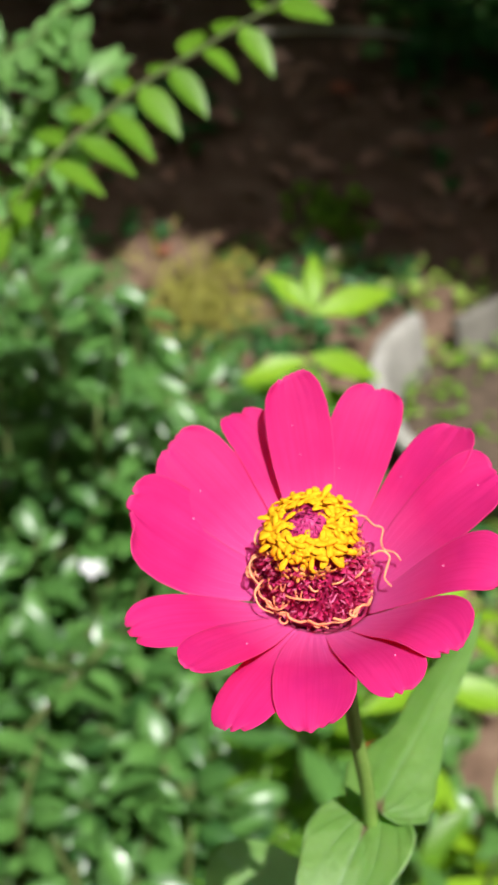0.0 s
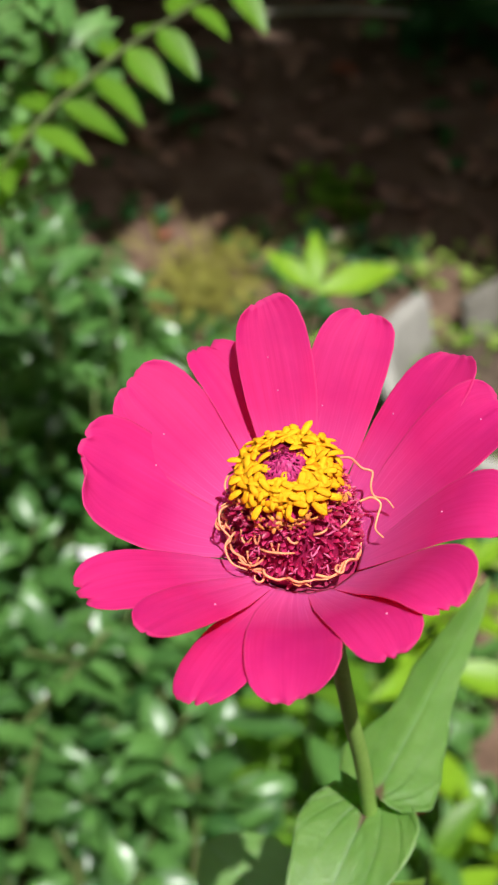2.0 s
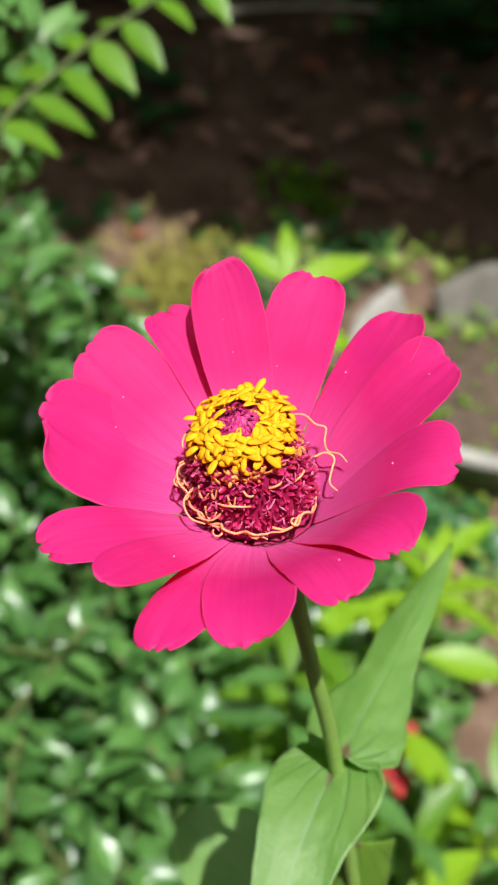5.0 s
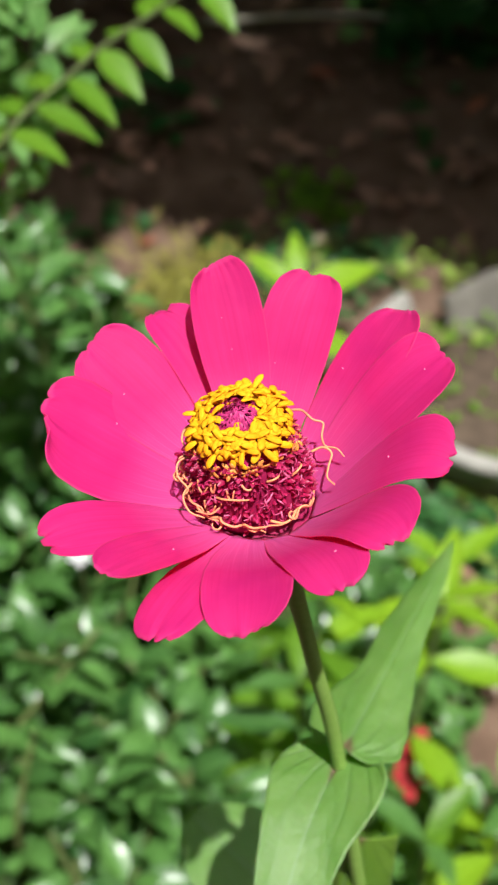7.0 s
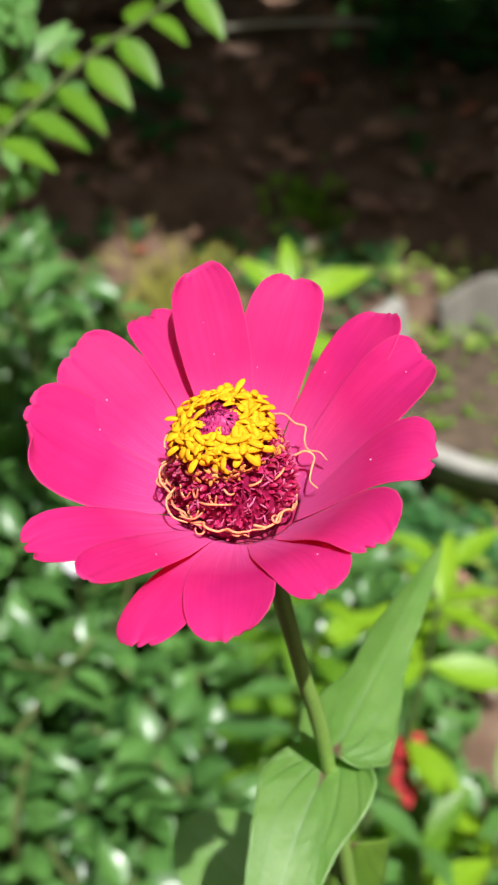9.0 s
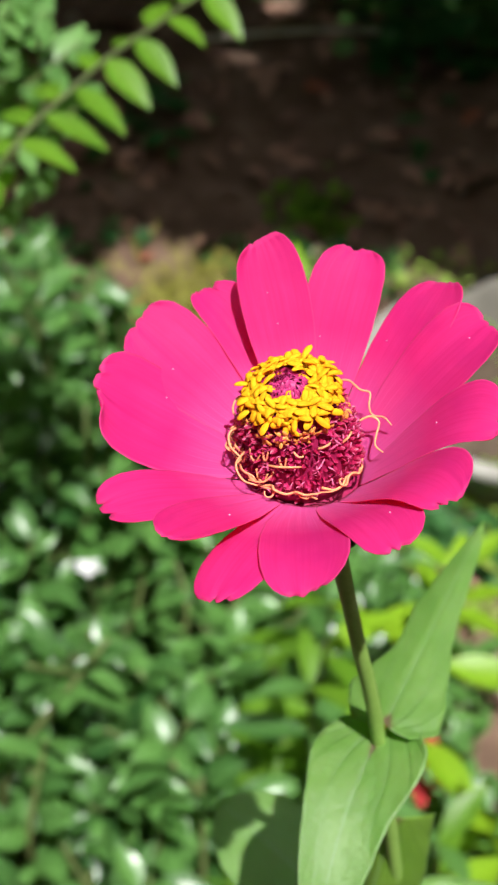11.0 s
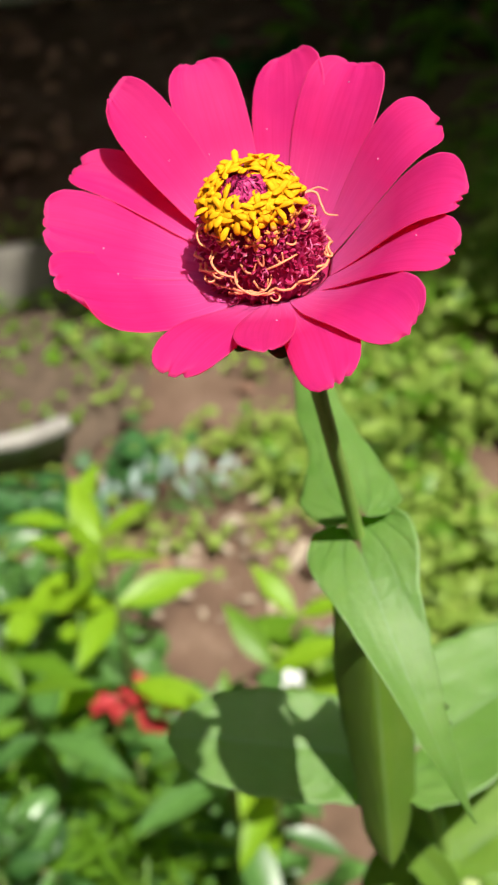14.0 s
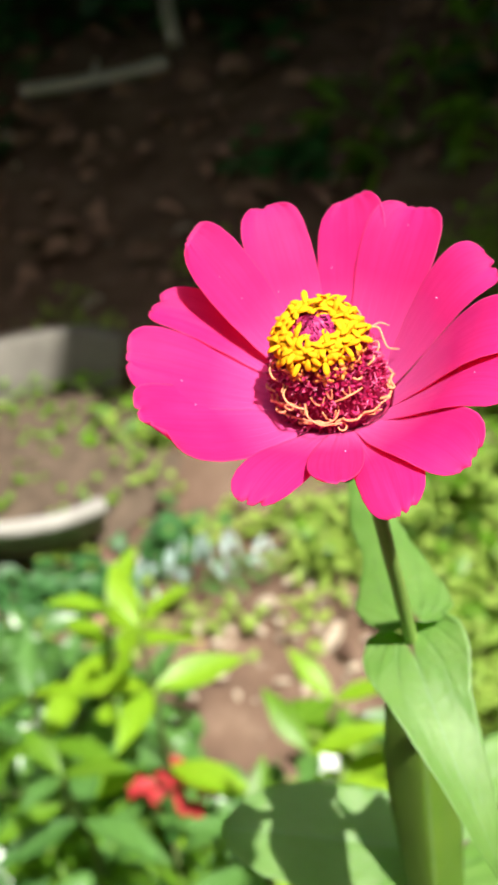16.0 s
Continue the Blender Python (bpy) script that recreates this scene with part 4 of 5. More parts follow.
SPRAY_ME = to_mesh(spray_leaf(), "leaf", M_SPRAY)
GLOSS_ME = to_mesh(spray_leaf(), "leaf", M_GLOSS)


def build_spray():
    r = random.Random(9)
    foot = Vector((-0.22, 0.80, 0.0))
    th = thing("arching_shrub", foot, "tall shrub with arching sprays of bright oval leaves", "shrub")
    arcs = [
        [(0, 0, -0.01), (0.09, -0.05, 0.40), (0.215, -0.106, 0.656), (0.259, -0.064, 0.702), (0.298, -0.042, 0.728), (0.345, -0.02, 0.757)],
        [(0, 0, -0.01), (0.06, 0.00, 0.40), (0.162, -0.025, 0.622), (0.184, -0.025, 0.644), (0.214, -0.025, 0.672), (0.250, -0.025, 0.703)],
        [(0, 0, -0.01), (0.06, -0.02, 0.38), (0.166, -0.04, 0.605), (0.187, -0.04, 0.622), (0.221, -0.04, 0.648), (0.250, -0.04, 0.674)],
        [(0, 0, -0.01), (0.05, 0.00, 0.42), (0.160, -0.01, 0.653), (0.181, -0.01, 0.674), (0.208, -0.01, 0.692), (0.230, -0.01, 0.712)],
        [(0, 0, -0.01), (0.06, -0.03, 0.34), (0.162, -0.04, 0.556), (0.184, -0.04, 0.576), (0.209, -0.04, 0.605), (0.232, -0.04, 0.631)],
        [(0, 0, -0.01), (0.06, -0.01, 0.40), (0.171, -0.03, 0.630), (0.192, -0.03, 0.652), (0.206, -0.03, 0.675), (0.217, -0.03, 0.697)],
        [(0, 0, -0.01), (0.05, 0.01, 0.44), (0.158, 0.0, 0.669), (0.179, 0.0, 0.686), (0.202, 0.0, 0.703), (0.222, 0.0, 0.723)],
    ]
    for k, arc in enumerate(arcs):
        line = smooth_line(arc, 16)
        bm = bmesh.new()
        tube(bm, line, [0.0016 * (1 - 0.8 * i / len(line)) + 0.0005 for i in range(len(line))], 7)
        part("twig", bm, M_GREENTWIG, th)
        step, run, sign = 0.0084 if k == 0 else 0.0068, 0.0, 1
        for a, b in zip(line, line[1:]):
            run += (b - a).length
            if run < step or a.z < (0.40 if k == 0 else 0.585):
                continue
            run, sign = 0.0, -sign
            along = (b - a).normalized()
            side = along.cross(Vector((0, 0, 1))).normalized() * sign
            for extra in range(1 if k in (0, 4, 2) else 2):
                d = along * r.uniform(0.3, 0.6) + side * r.uniform(0.8, 1.0) + Vector((0, 0, r.uniform(-0.55, -0.1) if k == 0 else r.uniform(-0.3, 0.3)))
                up = (0, -0.25, 1) if k == 0 else (0.2 + r.uniform(-0.3, 0.3), -0.64 + r.uniform(-0.3, 0.3), 0.74)
                m = aim(a + side * 0.001, d, up, r.uniform(-0.3, 0.3), r.uniform(0.85, 1.15) if k == 0 else r.uniform(0.65, 1.05))
                link_mesh("leaf", SPRAY_ME if k == 0 else GLOSS_ME, None, th).matrix_basis = m


build_spray()


def whorl_plant(name, label, foot, stem_pts, nodes, leaf_me, stem_mat, size, seed, group=""):
    """An upright seedling: one stem and whorls of long leaves at heights (share of stem, count, lift, scale)."""
    r = random.Random(seed)
    th = thing(name, foot, label, "plant", group)
    line = smooth_line([Vector(p) - Vector(foot) for p in stem_pts], 8)
    bm = bmesh.new()
    tube(bm, line, [0.0028 * (1 - 0.6 * i / len(line)) + 0.0004 for i in range(len(line))], 7)
    part("stem", bm, stem_mat, th)
    for share, count, lift, scale in nodes:
        q = min(int(share * (len(line) - 1)), len(line) - 1)
        a0 = r.uniform(0, 6.28)
        for i in range(count):
            a = a0 + 2 * math.pi * i / count + r.uniform(-0.35, 0.35)
            d = Vector((math.cos(a), math.sin(a), lift + r.uniform(-0.2, 0.2)))
            link_mesh("leaf", r.choice(leaf_me), None, th).matrix_basis = aim(line[q], d, (0, 0, 1), r.uniform(-0.35, 0.35), size * scale * r.uniform(0.85, 1.15))
    return th


# seedling with long bright leaves behind the head
seed_foot = (0.118, 1.115, ground_height(0.118, 1.115))
th = thing("seedling", seed_foot, "upright seedling with long bright green leaves", "plant")
F = Vector(seed_foot)
line = smooth_line([Vector((0, 0, -0.01)), Vector((-0.004, 0.005, 0.15)), Vector((0.131, 1.090, 0.322)) - F], 8)
bm = bmesh.new()
tube(bm, line, [0.003 * (1 - 0.5 * i / len(line)) for i in range(len(line))], 7)
part("stem", bm, M_GREENTWIG, th)
top = line[-1]
for d, up, size, lift in (((-0.85, 0.35, 0.50), (0.3, -0.6, 1), 1.0, 0.0), ((-0.15, 0.70, 0.75), (0.2, -1, 0.8), 0.95, 0.0), ((1.0, 0.50, 0.32), (-0.1, -0.7, 1), 1.35, -0.002), ((0.9, 0.1, -0.12), (0, -0.5, 1), 1.25, -0.05), ((-0.7, -0.4, 0.0), (0, -0.4, 1), 1.1, -0.055), ((0.3, -0.8, -0.05), (0, -0.2, 1), 1.1, -0.06), ((-0.9, 0.3, 0.0), (0, -0.3, 1), 1.2, -0.10), ((0.7, 0.6, 0.0), (0, -0.3, 1), 1.2, -0.11), ((0.8, -0.5, 0.0), (0, -0.3, 1), 1.2, -0.15)):
    link_mesh("leaf", LANCE_ME if lift > -0.06 else GLANCE_ME, None, th).matrix_basis = aim(top + Vector((0, 0, lift)), d, up, 0, size)

# lime-green plants in the bed
LIME = [((0.192, 0.785, 0), 0.295, 4), ((0.258, 0.735, 0), 0.33, 5), ((0.315, 0.625, 0), 0.31, 7), ((0.270, 0.605, 0), 0.28, 6), ((0.195, 0.69, 0), 0.29, 8), ((0.375, 0.70, 0), 0.24, 10), ((0.262, 0.868, 0), 0.24, 11)]
for (fx, fy, _), h, sd in LIME:
    r = random.Random(sd)
    f = (fx, fy, ground_height(fx, fy))
    stem_pts = [(fx, fy, f[2] - 0.01), (fx + r.uniform(-0.015, 0.015), fy + r.uniform(-0.015, 0.015), h * 0.5), (fx + r.uniform(-0.02, 0.02), fy + r.uniform(-0.02, 0.02), h)]
    whorl_plant("bedding_plant", "leafy bedding plant with lime-green pointed leaves", f, stem_pts, [(1.0, 3, 0.7, 0.85), (0.84, 3, 0.2, 1.1), (0.60, 2, 0.1, 1.15), (0.4, 3, 0.0, 0.9)], (GLANCE_ME, DLANCE_ME, DLANCE_ME) if sd in (6, 8) else (LANCE_ME, LANCE_ME, GLANCE_ME, DLANCE_ME), M_GREENTWIG, 1.05, sd, "bedding plants")


def blossom(name, label, place, material, size, seed, petals=5):
    r = random.Random(seed)
    th = thing(name, (place[0], place[1], ground_height(place[0], place[1])), label, "flower")
    top = Vector((0, 0, place[2] - th.location.z))
    bm = bmesh.new()
    tube(bm, smooth_line([(0, 0, -0.01), (0.006, 0.004, top.z * 0.5), top], 6), 0.0011, 6)
    part("stalk", bm, M_GREENTWIG, th)
    me = to_mesh(blade(size, size * 0.75, OVAL, 0.2, 0.6, 0.03, 0, 6, 5), "petal", material)
    for i in range(petals):
        a = 2 * math.pi * i / petals + r.uniform(-0.2, 0.2)
        link_mesh("petal", me, None, th).matrix_basis = aim(top, (math.cos(a), math.sin(a), 0.45), (0, 0, 1), r.uniform(-0.4, 0.4), r.uniform(0.8, 1.1))
    return th


for i, p in enumerate(((0.238, 0.749, 0.171), (0.266, 0.741, 0.176), (0.262, 0.724, 0.150), (0.284, 0.727, 0.160), (0.252, 0.734, 0.162))):
    blossom("red_blossom", "small scarlet blossom among lime-green leaves", p, M_RED, (0.014, 0.018, 0.018, 0.013, 0.017)[i], 1 + i)
blossom("white_blossom", "small white blossom above lime-green leaves", (0.350, 0.652, 0.228), M_WHITE, 0.011, 3)
blossom("white_blossom", "small white blossom among glossy shrub leaves", (0.011, 0.781, 0.292), M_WHITE, 0.012, 4)


# ---- ground plants ----
def carpet(name, label, template, material, count, spot, seed, size=(0.6, 1.2), rise=(0.0, 0.035), tilt=0.6):
    r = random.Random(seed)
    poses = []
    while len(poses) < count:
        p = spot(r)
        if p is None:
            continue
        x, y = p
        a = r.uniform(0, 6.28)
        poses.append(aim((x, y, ground_height(x, y) + r.uniform(*rise)), (math.cos(a), math.sin(a), r.uniform(-0.1, tilt)), (r.uniform(-0.5, 0.5), r.uniform(-0.6, 0.3), 1), r.uniform(-0.5, 0.5), r.uniform(*size)))
    return tagged(scatter(name, template, poses, material), label, "weeds", kind="stuff")


def patchy(x, y, scale, seed, limit):
    return noise.noise((x * scale, y * scale, seed)) > limit


def right_bed(r):
    x, y = r.uniform(0.40, 1.6), r.uniform(0.5, 1.6)
    if max((x - 1.35) / 0.25, (y - 1.32) / 0.14, (0.65 - y) / 0.15) > r.random() + 0.3 * noise.noise((x * 5, y * 5, 3)):
        return None
    bare = min(math.hypot((x - 0.425) / 0.085, (y - 0.98) / 0.085), math.hypot((x - 0.43) / 0.10, (y - 1.07) / 0.06))
    if bare < 1.0 or x < 0.43 + 0.1 * noise.noise((y * 6, 0, 0)) and y < 1.05:
        return None
    if y > 1.1 and x < 0.62 and not patchy(x, y, 8, 2, 0.12):
        return None
    return (x, y) if patchy(x, y, 9, 1, -0.22) else None


def tall_bed(r):
    p = right_bed(r)
    return None if p is None or p[0] < 0.66 and p[1] > 1.05 or p[1] > 1.22 else p


def thin_bed(r):
    x, y = r.uniform(0.1, 0.75), r.uniform(0.95, 1.62)
    return (x, y) if patchy(x, y, 11, 5, 0.10) else None


def left_bed(r):
    x, y = r.uniform(-0.85, 0.22), r.uniform(0.5, 1.62)
    if max((-0.6 - x) / 0.25, (0.65 - y) / 0.15) > r.random() + 0.3 * noise.noise((x * 5, y * 5, 6)):
        return None
    return (x, y) if patchy(x, y, 7, 8, -0.1) else None


def yellow_patch(r):
    x, y = r.gauss(-0.03, 0.035), r.gauss(1.47, 0.045)
    return (x, y)


def shade_bed(r):
    x, y = r.uniform(-0.9, 2.0), r.uniform(1.65, 3.0)
    return (x, y) if patchy(x, y, 3.2, 12, 0.22) else None


def weed_leaf():
    return blade(0.020, 0.013, OVAL, 0.15, 0.4, 0, 0, 4, 3)


def grass_blade():
    return blade(0.055, 0.004, LANCE, 0.3, 0.7, 0, 0, 5, 3)


carpet("ground_weeds", "low yellow-green weeds covering the soil", weed_leaf(), M_WEED, 13000, right_bed, 1, (0.35, 0.95), (0.0, 0.04))
carpet("ground_weeds", "round-leaved yellow-green weeds standing over the low ones", weed_leaf(), M_WEED, 3000, tall_bed, 17, (0.8, 1.4), (0.015, 0.06), 0.8)
carpet("ground_weeds", "broader mid-green weeds among the low ones", weed_leaf(), M_SPRAY, 1500, right_bed, 13, (0.8, 1.5), (0.01, 0.06))
carpet("sparse_weeds", "sparse low weeds on brown soil", weed_leaf(), M_WEED, 900, thin_bed, 2, (0.5, 1.0))
carpet("low_weeds", "low green weeds under the shrubs, painted in shaded green", weed_leaf(), M_SHADEDWEED, 2600, left_bed, 3, (0.7, 1.5))
carpet("yellow_weeds", "pale yellow feathery weeds", grass_blade(), M_YELLOWWEED, 420, yellow_patch, 4, (0.5, 1.0), (0.0, 0.05), 1.2)
def bowl_front(r):
    a, q = math.radians(r.uniform(180, 300)), r.uniform(0.18, 0.24)
    return (0.36 + q * math.cos(a), 1.325 + q * math.sin(a))


# dark leaves stand in for the shadow below the bowl's front rim
carpet("bowl_weeds", "weeds painted dark as the shadow below the bowl rim", weed_leaf(), M_SHADEDWEED, 260, bowl_front, 41, (0.8, 1.6), (0.0, 0.03))
carpet("shade_weeds", "weeds in the shade, painted dark to deepen it", weed_leaf(), M_SHADEDWEED, 800, shade_bed, 5, (1.2, 2.6), (0.0, 0.06))
carpet("shade_weeds", "small green weed clump on dark soil", weed_leaf(), M_SPRAY, 60, lambda r: (r.gauss(0.10, 0.025), r.gauss(1.70, 0.03)), 14, (0.9, 1.7), (0.0, 0.04), 0.9)
carpet("shade_weeds", "leafy green weeds at the back of the shade", weed_leaf(), M_BUSH, 420, lambda r: (r.gauss(0.32, 0.13), r.gauss(2.26, 0.09)), 15, (1.6, 3.0), (0.01, 0.15), 0.8)
carpet("grass", "thin green grass blades on the soil", grass_blade(), M_WEED, 1500, right_bed, 6, (0.6, 1.2), (0.0, 0.02), 1.5)
carpet("grass", "thin green grass under the bedding plants", grass_blade(), M_SPRAY, 1000, lambda r: (r.gauss(0.19, 0.035), r.gauss(0.71, 0.06)), 7, (0.7, 1.4), (0.03, 0.14), 1.6)


def frond(label, root, tip, lift, count, length, material, seed):
    """A fern frond lying over the ground: a rib with a row of leaflets on each side."""
    r = random.Random(seed)
    th = thing("fern_frond", root, label, "fern")
    R = Vector(root)
    line = smooth_line([Vector((0, 0, 0)), (Vector(tip) - R) * 0.5 + Vector((0, 0, lift)), Vector(tip) - R], count)
    bm = bmesh.new()
    tube(bm, line, 0.0016, 6)
    part("rib", bm, M_GREENTWIG, th)
    me = to_mesh(blade(length, length * 0.30, LANCE, 0.15, 0.5, 0.0, 0, 6, 5), "leaflet", material)
    for i in range(1, len(line) - 1, 2):
        along = (line[i + 1] - line[i]).normalized()
        side = along.cross(Vector((0, 0, 1))).normalized()
        for s in (-1, 1):
            size = 0.55 + 0.6 * math.sin(math.pi * (0.12 + 0.8 * i / len(line)))
            link_mesh("leaflet", me, None, th).matrix_basis = aim(line[i], side * s * r.uniform(0.5, 1.0) + along * r.uniform(0.1, 0.7) + Vector((0, 0, r.uniform(0.2, 0.6))), (0.2, -1, 0.6), r.uniform(-0.6, 0.6), size * r.uniform(0.7, 1.15))
    return th


frond("glossy fern frond with sky sheen painted whitish on its leaflets", (0.330, 1.110, 0.005), (0.505, 1.056, 0.015), 0.015, 12, 0.033, M_SKYFROND, 1)
frond("dark green fern frond lying on the soil", (0.33, 1.07, 0.01), (0.52, 1.02, 0.015), 0.012, 12, 0.026, M_BUSH, 2)



def deep_shade(r):
    x, y = r.uniform(0.15, 2.3), r.uniform(2.0, 3.8)
    if 0.62 < x < 0.96 and 2.0 < y < 2.19:
        return None
    return (x, y) if patchy(x, y, 2.6, 31, -0.12) else None


carpet("shade_weeds", "tall weeds deep in the shade, painted dark to deepen it", weed_leaf(), M_SHADEDWEED, 4000, deep_shade, 9, (1.6, 3.4), (0.0, 0.16), 0.8)


# ---- broken planter bowl ----
def build_bowl():
    th = thing("planter_bowl", (0.360, 1.325, 0.0), "broken pale concrete planter bowl half sunk in soil", "planter")
    def wall(a0, a1, steps, worn):
        prof = [(0.176, 0.082), (0.172, 0.086), (0.160, 0.085), (0.156, 0.079), (0.143, 0.04), (0.115, -0.02), (0.128, -0.02), (0.156, 0.05), (0.163, 0.070), (0.176, 0.071)]
        bm = bmesh.new()
        rings = []
        for i in range(steps + 1):
            a = radians(a0 + (a1 - a0) * i / steps)
            jag = 0.004 * noise.noise((a * 4, 0, 1))
            lost = worn * max(0.0, i / steps - 0.78) / 0.22 * (1 + 0.5 * noise.noise((a * 22, 1, 5)))
            rings.append([bm.verts.new(((r + jag) * math.cos(a), (r + jag) * math.sin(a), z - (lost if z > 0.03 else 0.0) + 0.003 * noise.noise((a * 3, r * 40, 2)))) for r, z in prof])
        k = len(prof)
        for p, q in zip(rings, rings[1:]):
            for j in range(k):
                bm.faces.new([p[j], q[j], q[(j + 1) % k], p[(j + 1) % k]])
        bm.faces.new(rings[0])
        bm.faces.new(rings[-1][::-1])
        bmesh.ops.recalc_face_normals(bm, faces=bm.faces)
        return bm
    part("bowl_wall", wall(142, 273, 48, 0.0), M_RING, th)
    part("bowl_wall", wall(30, 120, 40, 0.034), M_RING_DARK, th, "darker, greyer wall")
    bm = bmesh.new()
    rows = []
    for i in range(9):
        rr = 0.150 * (i / 8) + 0.002
        rows.append([(rr * math.cos(2 * math.pi * j / 24), rr * math.sin(2 * math.pi * j / 24), 0.046 - 0.034 * (i / 8) ** 2 + 0.008 * noise.noise((rr * 30 * math.cos(j), rr * 30 * math.sin(j), 1))) for j in range(25)])
    grid_mesh(bm, rows)
    part("soil_fill", bm, M_POTSOIL, th, "old grey-brown soil")


build_bowl()


def bowl_weeds(r):
    a, q = r.uniform(0, 6.28), 0.14 * math.sqrt(r.random())
    return (0.360 + q * math.cos(a), 1.325 + q * math.sin(a)) if r.random() < 0.8 else None


carpet("bowl_weeds", "small weeds growing in the planter bowl", weed_leaf(), M_SPRAY, 150, bowl_weeds, 8, (0.4, 0.9), (0.03, 0.05))


# ---- litter, sticks and stones in the shade ----
def litter_leaf():
    return blade(0.055, 0.028, OVAL, 0.35, 0.9, 0.05, 0, 6, 5)


def litter_spot(r):
    x, y = r.uniform(-1.2, 2.4), r.uniform(1.6, 3.4)
    return (x, y)


def sparse_litter(r):
    x, y = r.uniform(-0.5, 1.3), r.uniform(0.7, 1.65)
    return (x, y)


carpet("leaf_litter", "dry brown leaves strewn over shaded soil", litter_leaf(), M_LITTER, 1900, litter_spot, 20, (0.35, 1.25), (0.002, 0.03), 0.6)
carpet("leaf_litter", "dry brown leaves scattered among the weeds", litter_leaf(), M_LITTER, 160, sparse_litter, 21, (0.4, 0.9), (0.002, 0.015), 0.3)
carpet("leaf_litter", "pale dry leaf scraps on bare sunlit soil", litter_leaf(), M_PALELITTER, 90, lambda r: (r.gauss(0.455, 0.06), r.gauss(0.965, 0.065)), 23, (0.08, 0.34), (0.002, 0.012), 0.3)
# these pale leaves double as small dapples of sun
carpet("leaf_litter", "pale dry leaves standing in for sun dapples on shaded soil", litter_leaf(), M_PALELITTER, 70, litter_spot, 22, (0.3, 0.9), (0.004, 0.02), 0.3)


def dead_leaf(place, turn, size, material, label):
    th = thing("dead_leaf", (place[0], place[1], ground_height(place[0], place[1]) + 0.012), label, "leaf")
    bm = litter_leaf()
    part("blade", bm, material, th).matrix_basis = Matrix.Rotation(turn, 4, "Z") @ Matrix.Scale(size, 4)
    bm = bmesh.new()
    tube(bm, [(0, 0.002, 0), (0, -0.008, 0.002), (0.002, -0.02, -0.004)], [0.0012, 0.001, 0.0008], 5)
    part("leaf_stalk", bm, M_TWIG, th).matrix_basis = Matrix.Rotation(turn, 4, "Z") @ Matrix.Scale(size, 4)


dead_leaf((-0.045, 2.12), 0.4, 0.75, M_PALELITTER, "pale bleached dead leaf on dark soil")
dead_leaf((0.055, 2.01), -1.1, 1.5, M_REDLITTER, "large reddish dead leaf on dark soil")
dead_leaf((0.20, 1.92), 2.3, 0.7, M_REDLITTER, "small reddish dead leaf on dark soil")
dead_leaf((0.080, 2.20), 1.3, 0.9, M_PALELITTER, "broad pale dead leaf on dark soil")
dead_leaf((0.236, 2.24), 1.4, 0.7, M_PALELITTER, "pale tan dead leaf on dark soil")
dead_leaf((0.323, 1.99), 2.2, 0.8, M_REDLITTER, "pinkish dead leaf on dark soil")
dead_leaf((0.385, 1.965), 1.2, 1.1, M_PALELITTER, "broad pale tan dead leaf on dark soil")
dead_leaf((0.39, 1.885), 1.7, 1.0, M_PALELITTER, "broad pale tan dead leaf on dark soil")
dead_leaf((0.573, 1.97), 0.2, 0.8, M_PALELITTER, "small tan dead leaf standing on dark soil")
dead_leaf((-0.10, 1.57), 0.3, 0.9, M_REDLITTER, "curled pinkish dead leaf beside yellow weeds")
dead_leaf((0.86, 1.80), 1.7, 0.7, M_PALELITTER, "pale yellow dead leaf on dark soil")
dead_leaf((0.723, 1.685), 0.9, 0.7, M_PALELITTER, "pale bleached dead leaf on dark soil")
dead_leaf((0.55, 1.60), 1.2, 0.9, M_PALELITTER, "pale bleached dead leaf on bare soil")
dead_leaf((0.385, 1.125), 0.9, 0.45, M_PALELITTER, "small pale yellow dead leaf beside a fern frond")
dead_leaf((0.47, 0.99), 0.5, 0.6, M_PALELITTER, "pale dead leaf on bare brown soil")
dead_leaf((0.51, 0.93), 1.9, 0.6, M_PALELITTER, "pale dead leaf on bare brown soil")
dead_leaf((0.93, 1.13), 2.0, 1.1, M_PALELITTER, "pale brown dead leaf among weeds")


def stick(label, pts, radius, seed):
    P = [Vector(p) for p in pts]
    th = thing("stick", P[0], label, "stick")
    line = smooth_line([p - P[0] for p in P], 8)
    r = random.Random(seed)
    bm = bmesh.new()
    tube(bm, line, [radius * (1 + r.uniform(-0.12, 0.12)) for _ in line], 9)
    part("wood", bm, M_STICK, th)
    bm = bmesh.new()
    k = line[len(line) // 2]
    tube(bm, [k, k + Vector((0.02, 0.03, radius)), k + Vector((0.03, 0.05, radius * 0.6))], [radius * 0.5, radius * 0.4, radius * 0.3], 7)
    part("stub", bm, M_STICK, th)


stick("bleached fallen branch lying on dark soil", [(x, y, ground_height(x, y) + 0.016) for x, y in ((0.66, 2.165), (0.732, 2.135), (0.807, 2.116), (0.890, 2.097))], 0.011, 1)
stick("short pale branch standing up from dark soil", [(x, y, ground_height(x, y) + h) for x, y, h in ((0.928, 2.145, 0.008), (0.942, 2.19, 0.03), (0.966, 2.25, 0.045), (0.99, 2.31, 0.06))], 0.013, 2)
stick("thin bleached stick lying across dark soil", [(-0.12, 2.10, 0.06), (0.06, 2.14, 0.07), (0.26, 2.19, 0.06), (0.52, 2.30, 0.06)], 0.0035, 3)

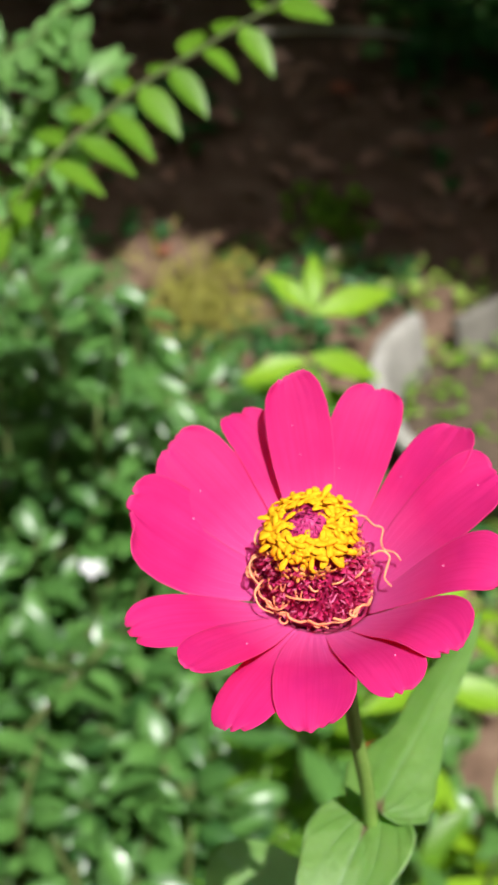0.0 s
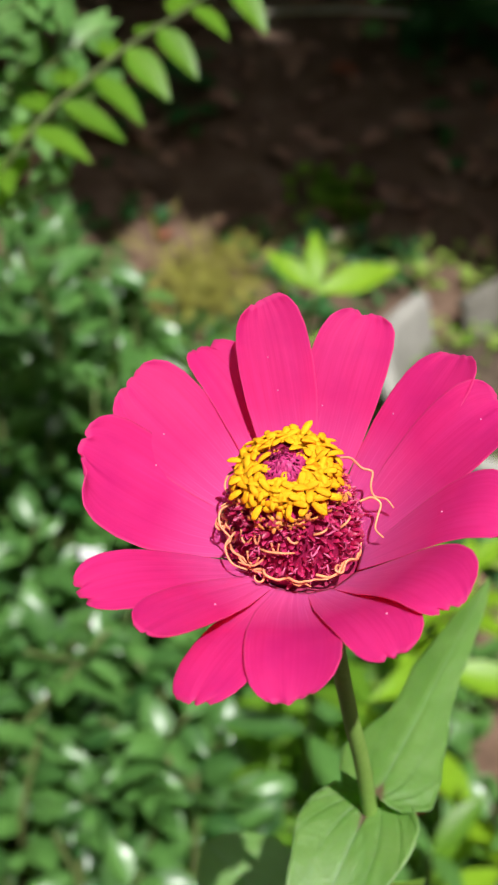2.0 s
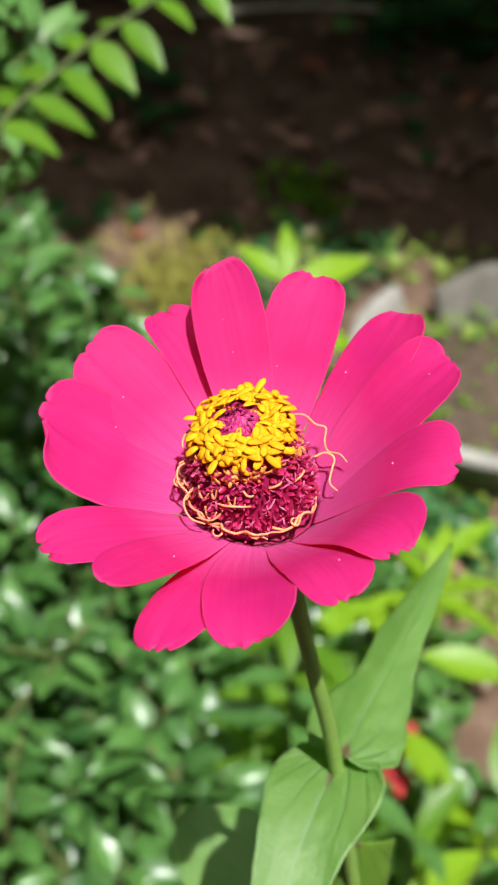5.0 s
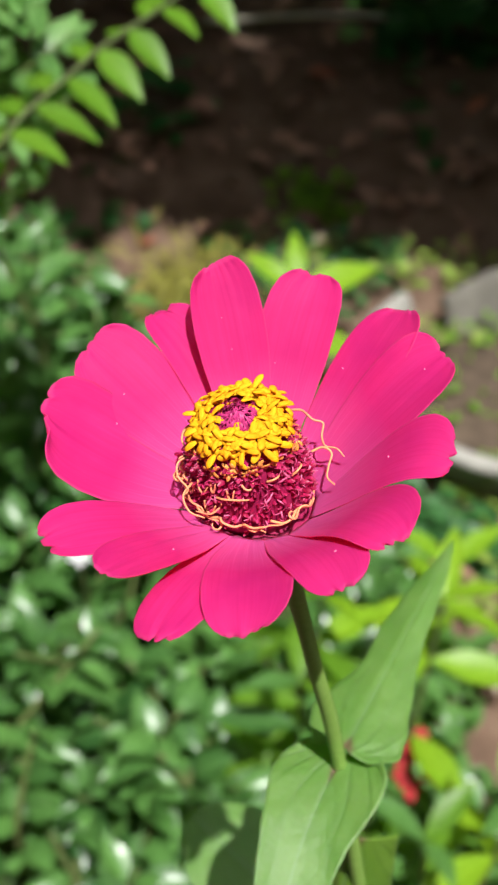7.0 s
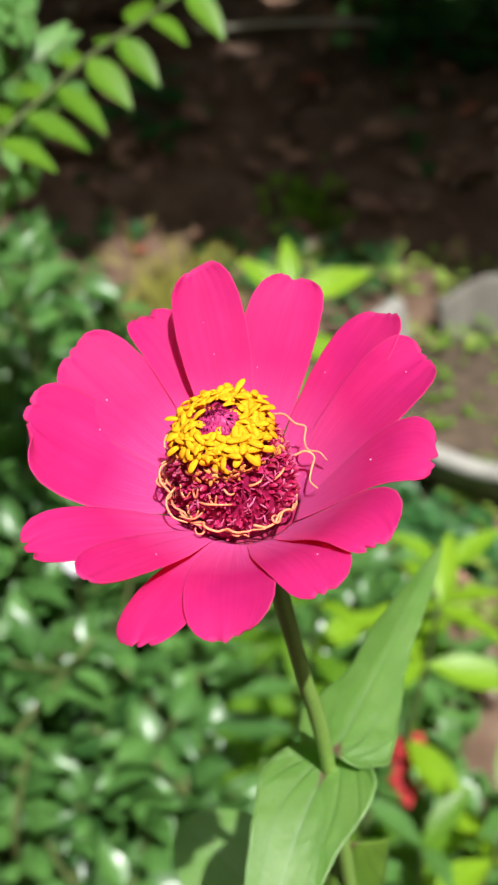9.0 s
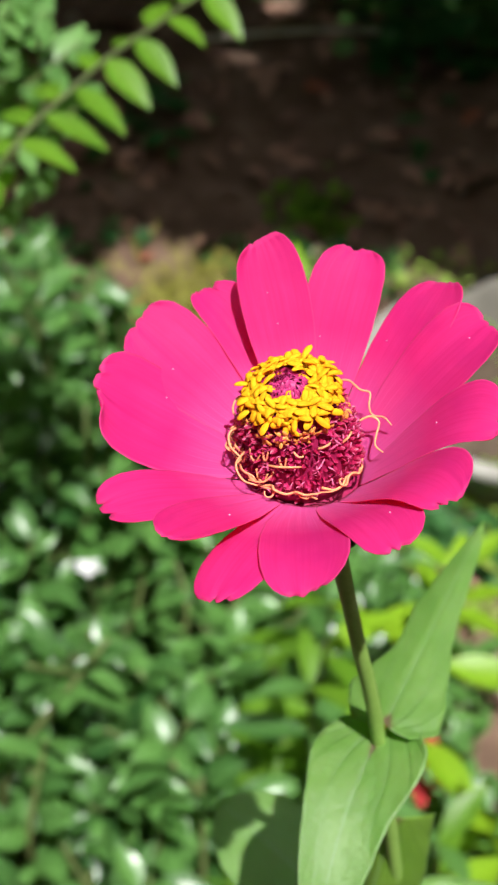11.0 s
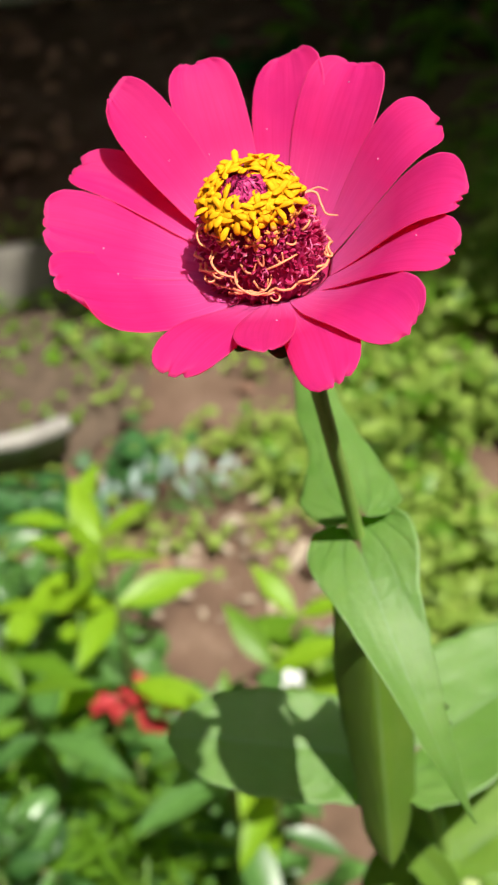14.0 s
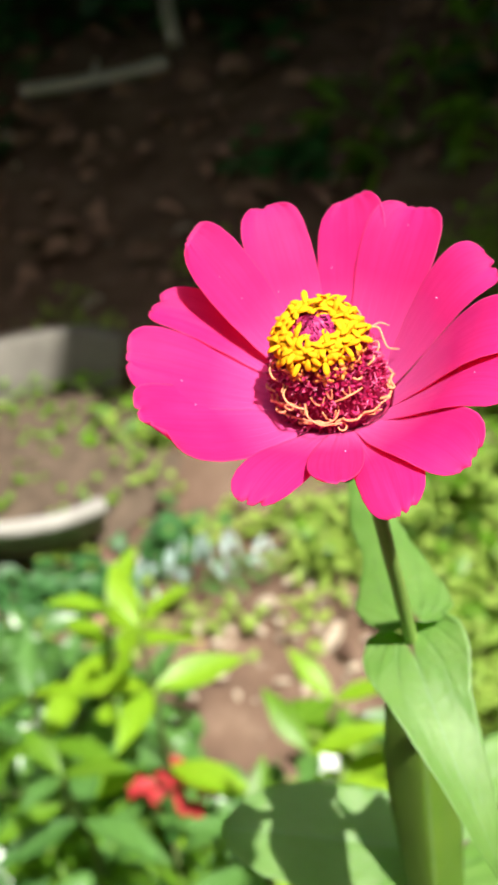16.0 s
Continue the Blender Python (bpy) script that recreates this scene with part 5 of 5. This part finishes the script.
# leafy shrubs at the edge of the shade
EDGE_ME = to_mesh(blade(0.085, 0.026, LANCE, 0.2, 0.6, 0.02, 0, 8, 5), "leaf", M_SPRAY)
for k, (fx, fy, h, wide) in enumerate([(1.16, 1.38, 0.22, 0.16), (1.35, 1.62, 0.30, 0.2), (1.10, 1.70, 0.12, 0.15)]):
    tips = [(fx + wide * math.cos(a), fy + wide * math.sin(a), h * (0.6 + 0.4 * math.sin(3 * a))) for a in (0.3, 1.2, 2.2, 3.1, 3.9, 4.8, 5.6)]
    shrub("edge_shrub", "loose shrub with long green leaves before dark shade", "shrub", (fx, fy, ground_height(fx, fy)), tips, EDGE_ME, lambda: blade(0.085, 0.026, LANCE, 0.2, 0.6, 0.02, 0, 6, 3), M_SPRAY, M_GREENTWIG, 7, 1.0, 90 + k, "long-leaved shrubs", 300, 0.8, 0.004)

SIDE_TIPS = [(0.672, 0.806, 0.47), (0.794, 0.958, 0.46), (0.852, 1.006, 0.46)]
shrub("side_shrub", "leafy green shrub with sunlit sprays before dark shade", "shrub", (1.0, 0.85, ground_height(1.0, 0.85)), SIDE_TIPS, GLANCE_ME, lance_leaf, M_SPRAY, M_GREENTWIG, 13, 0.68, 97, "", 300, 0.6, 0.0028, 0.62, 0.012)


# ---- unseen walls, added to cut sky light and bounce green ----
def blocker_wall(name, x0, x1, y0, y1, h):
    bm = bmesh.new()
    bmesh.ops.create_cube(bm, size=1.0)
    for v in bm.verts:
        v.co = Vector((x0 + (v.co.x + 0.5) * (x1 - x0), y0 + (v.co.y + 0.5) * (y1 - y0), -0.1 + (v.co.z + 0.5) * (h + 0.1)))
    ob = link_mesh(name, to_mesh(bm, name, M_WALL), None)
    return tagged(ob, "unseen green wall added to block sky light", "wall", kind="structure")


blocker_wall("wall_north", -6.0, 7.0, 5.6, 5.8, 5.2)
blocker_wall("wall_south", -6.0, 7.0, -2.6, -2.4, 6.3)
blocker_wall("wall_east", 4.2, 4.4, -2.39, 5.59, 5.0)
blocker_wall("wall_west", -4.2, -4.0, -2.39, 5.59, 5.0)


# ---- tree whose crown shades the far ground ----
def build_tree():
    r = random.Random(77)
    base = Vector((1.6, 4.6, 0.05))
    tree = thing("tree", base, "spreading garden tree with a dense green crown", "tree")
    bm = bmesh.new()
    line = smooth_line([(0, 0, -0.05), (0.05, -0.1, 1.0), (0, -0.3, 2.0), (-0.2, -0.8, 3.0)], 6)
    tube(bm, line, [0.13 - 0.08 * i / len(line) for i in range(len(line))], 14)
    part("trunk", bm, M_BARK, tree)
    for k in range(11):
        a = 2 * math.pi * k / 11
        end = Vector((-1.0 + 3.0 * math.cos(a), -1.1 + 2.7 * math.sin(a), 2.8 + r.uniform(-0.1, 0.3)))
        line = smooth_line([(0, -0.3, 1.9), Vector((0, -0.4, 2.2)).lerp(end, 0.5) + Vector((0, 0, 0.25)), end], 6)
        bm = bmesh.new()
        tube(bm, line, [0.05 * (1 - 0.8 * i / len(line)) + 0.006 for i in range(len(line))], 8)
        part("limb", bm, M_BARK, tree)
    rim = [(-6, -4.13), (-1.4, -3.98), (-1.05, -3.96), (-0.65, -4.04), (-0.44, -4.32), (-0.3, -4.52), (0.2, -4.72), (4, -4.83)]
    gaps = [(-0.045, 2.125, 0.045), (0.085, 2.205, 0.05), (0.24, 2.24, 0.04), (0.385, 1.985, 0.042), (0.39, 1.90, 0.042), (0.575, 1.985, 0.042), (0.725, 1.695, 0.042),
            (0.06, 2.0, 0.03), (0.33, 1.97, 0.03), (0.30, 2.30, 0.06), (0.42, 2.24, 0.05), (0.91, 1.66, 0.03), (0.0, 2.30, 0.06),
            (0.755, 1.155, 0.018), (0.83, 1.185, 0.016), (0.855, 1.11, 0.018)]

    def open_to_sun(p, d):
        """True where a leaf would close one of the small gaps through which the sun reaches the ground."""
        for k in (0.0, 0.04, 0.08, 0.12, 0.16, 0.20, 0.24):
            q = base + p + d.normalized() * k
            gx, gy = q.x + SUN_DOWN.x * q.z / -SUN_DOWN.z, q.y + SUN_DOWN.y * q.z / -SUN_DOWN.z
            if any(math.hypot(gx - x, gy - y) < reach for x, y, reach in gaps):
                return True
        return False

    poses = []
    while len(poses) < 17500:
        x, y = r.uniform(-4.8, 3.0), r.uniform(-5.1, 2.6)
        if y < interp(rim, x) + 0.05 * noise.noise((x * 5, 0, 4)) + 0.04:
            continue
        p = Vector((x, y, 2.6 + r.uniform(0, 0.45)))
        d = Vector((r.uniform(-1, 1), r.uniform(-1, 1), r.uniform(-0.4, 0.3)))
        if open_to_sun(p, d):
            continue
        poses.append(aim(p, d, (r.uniform(-0.4, 0.4), r.uniform(-0.4, 0.4), 1), r.uniform(-0.4, 0.4), r.uniform(0.6, 1.1)))
    # the rim towards the sun is the densest
    while len(poses) < 21500:
        x, y = r.uniform(-2.6, 0.9), r.uniform(-4.9, -2.6)
        if interp(rim, x) + 0.11 < y < interp(rim, x) + 1.3:
            p = Vector((x, y, 2.6 + r.uniform(0, 0.45)))
            d = Vector((r.uniform(-1, 1), r.uniform(-1, 1), r.uniform(-0.3, 0.2)))
            if open_to_sun(p, d):
                continue
            poses.append(aim(p, d, (r.uniform(-0.3, 0.3), r.uniform(-0.3, 0.3), 1), r.uniform(-0.3, 0.3), r.uniform(0.7, 1.1)))
    tagged(scatter("crown", blade(0.24, 0.12, OVAL, 0.2, 0.4, 0, 0, 5, 3), poses, M_CROWN, tree, "dense green foliage"), kind="stuff")


build_tree()
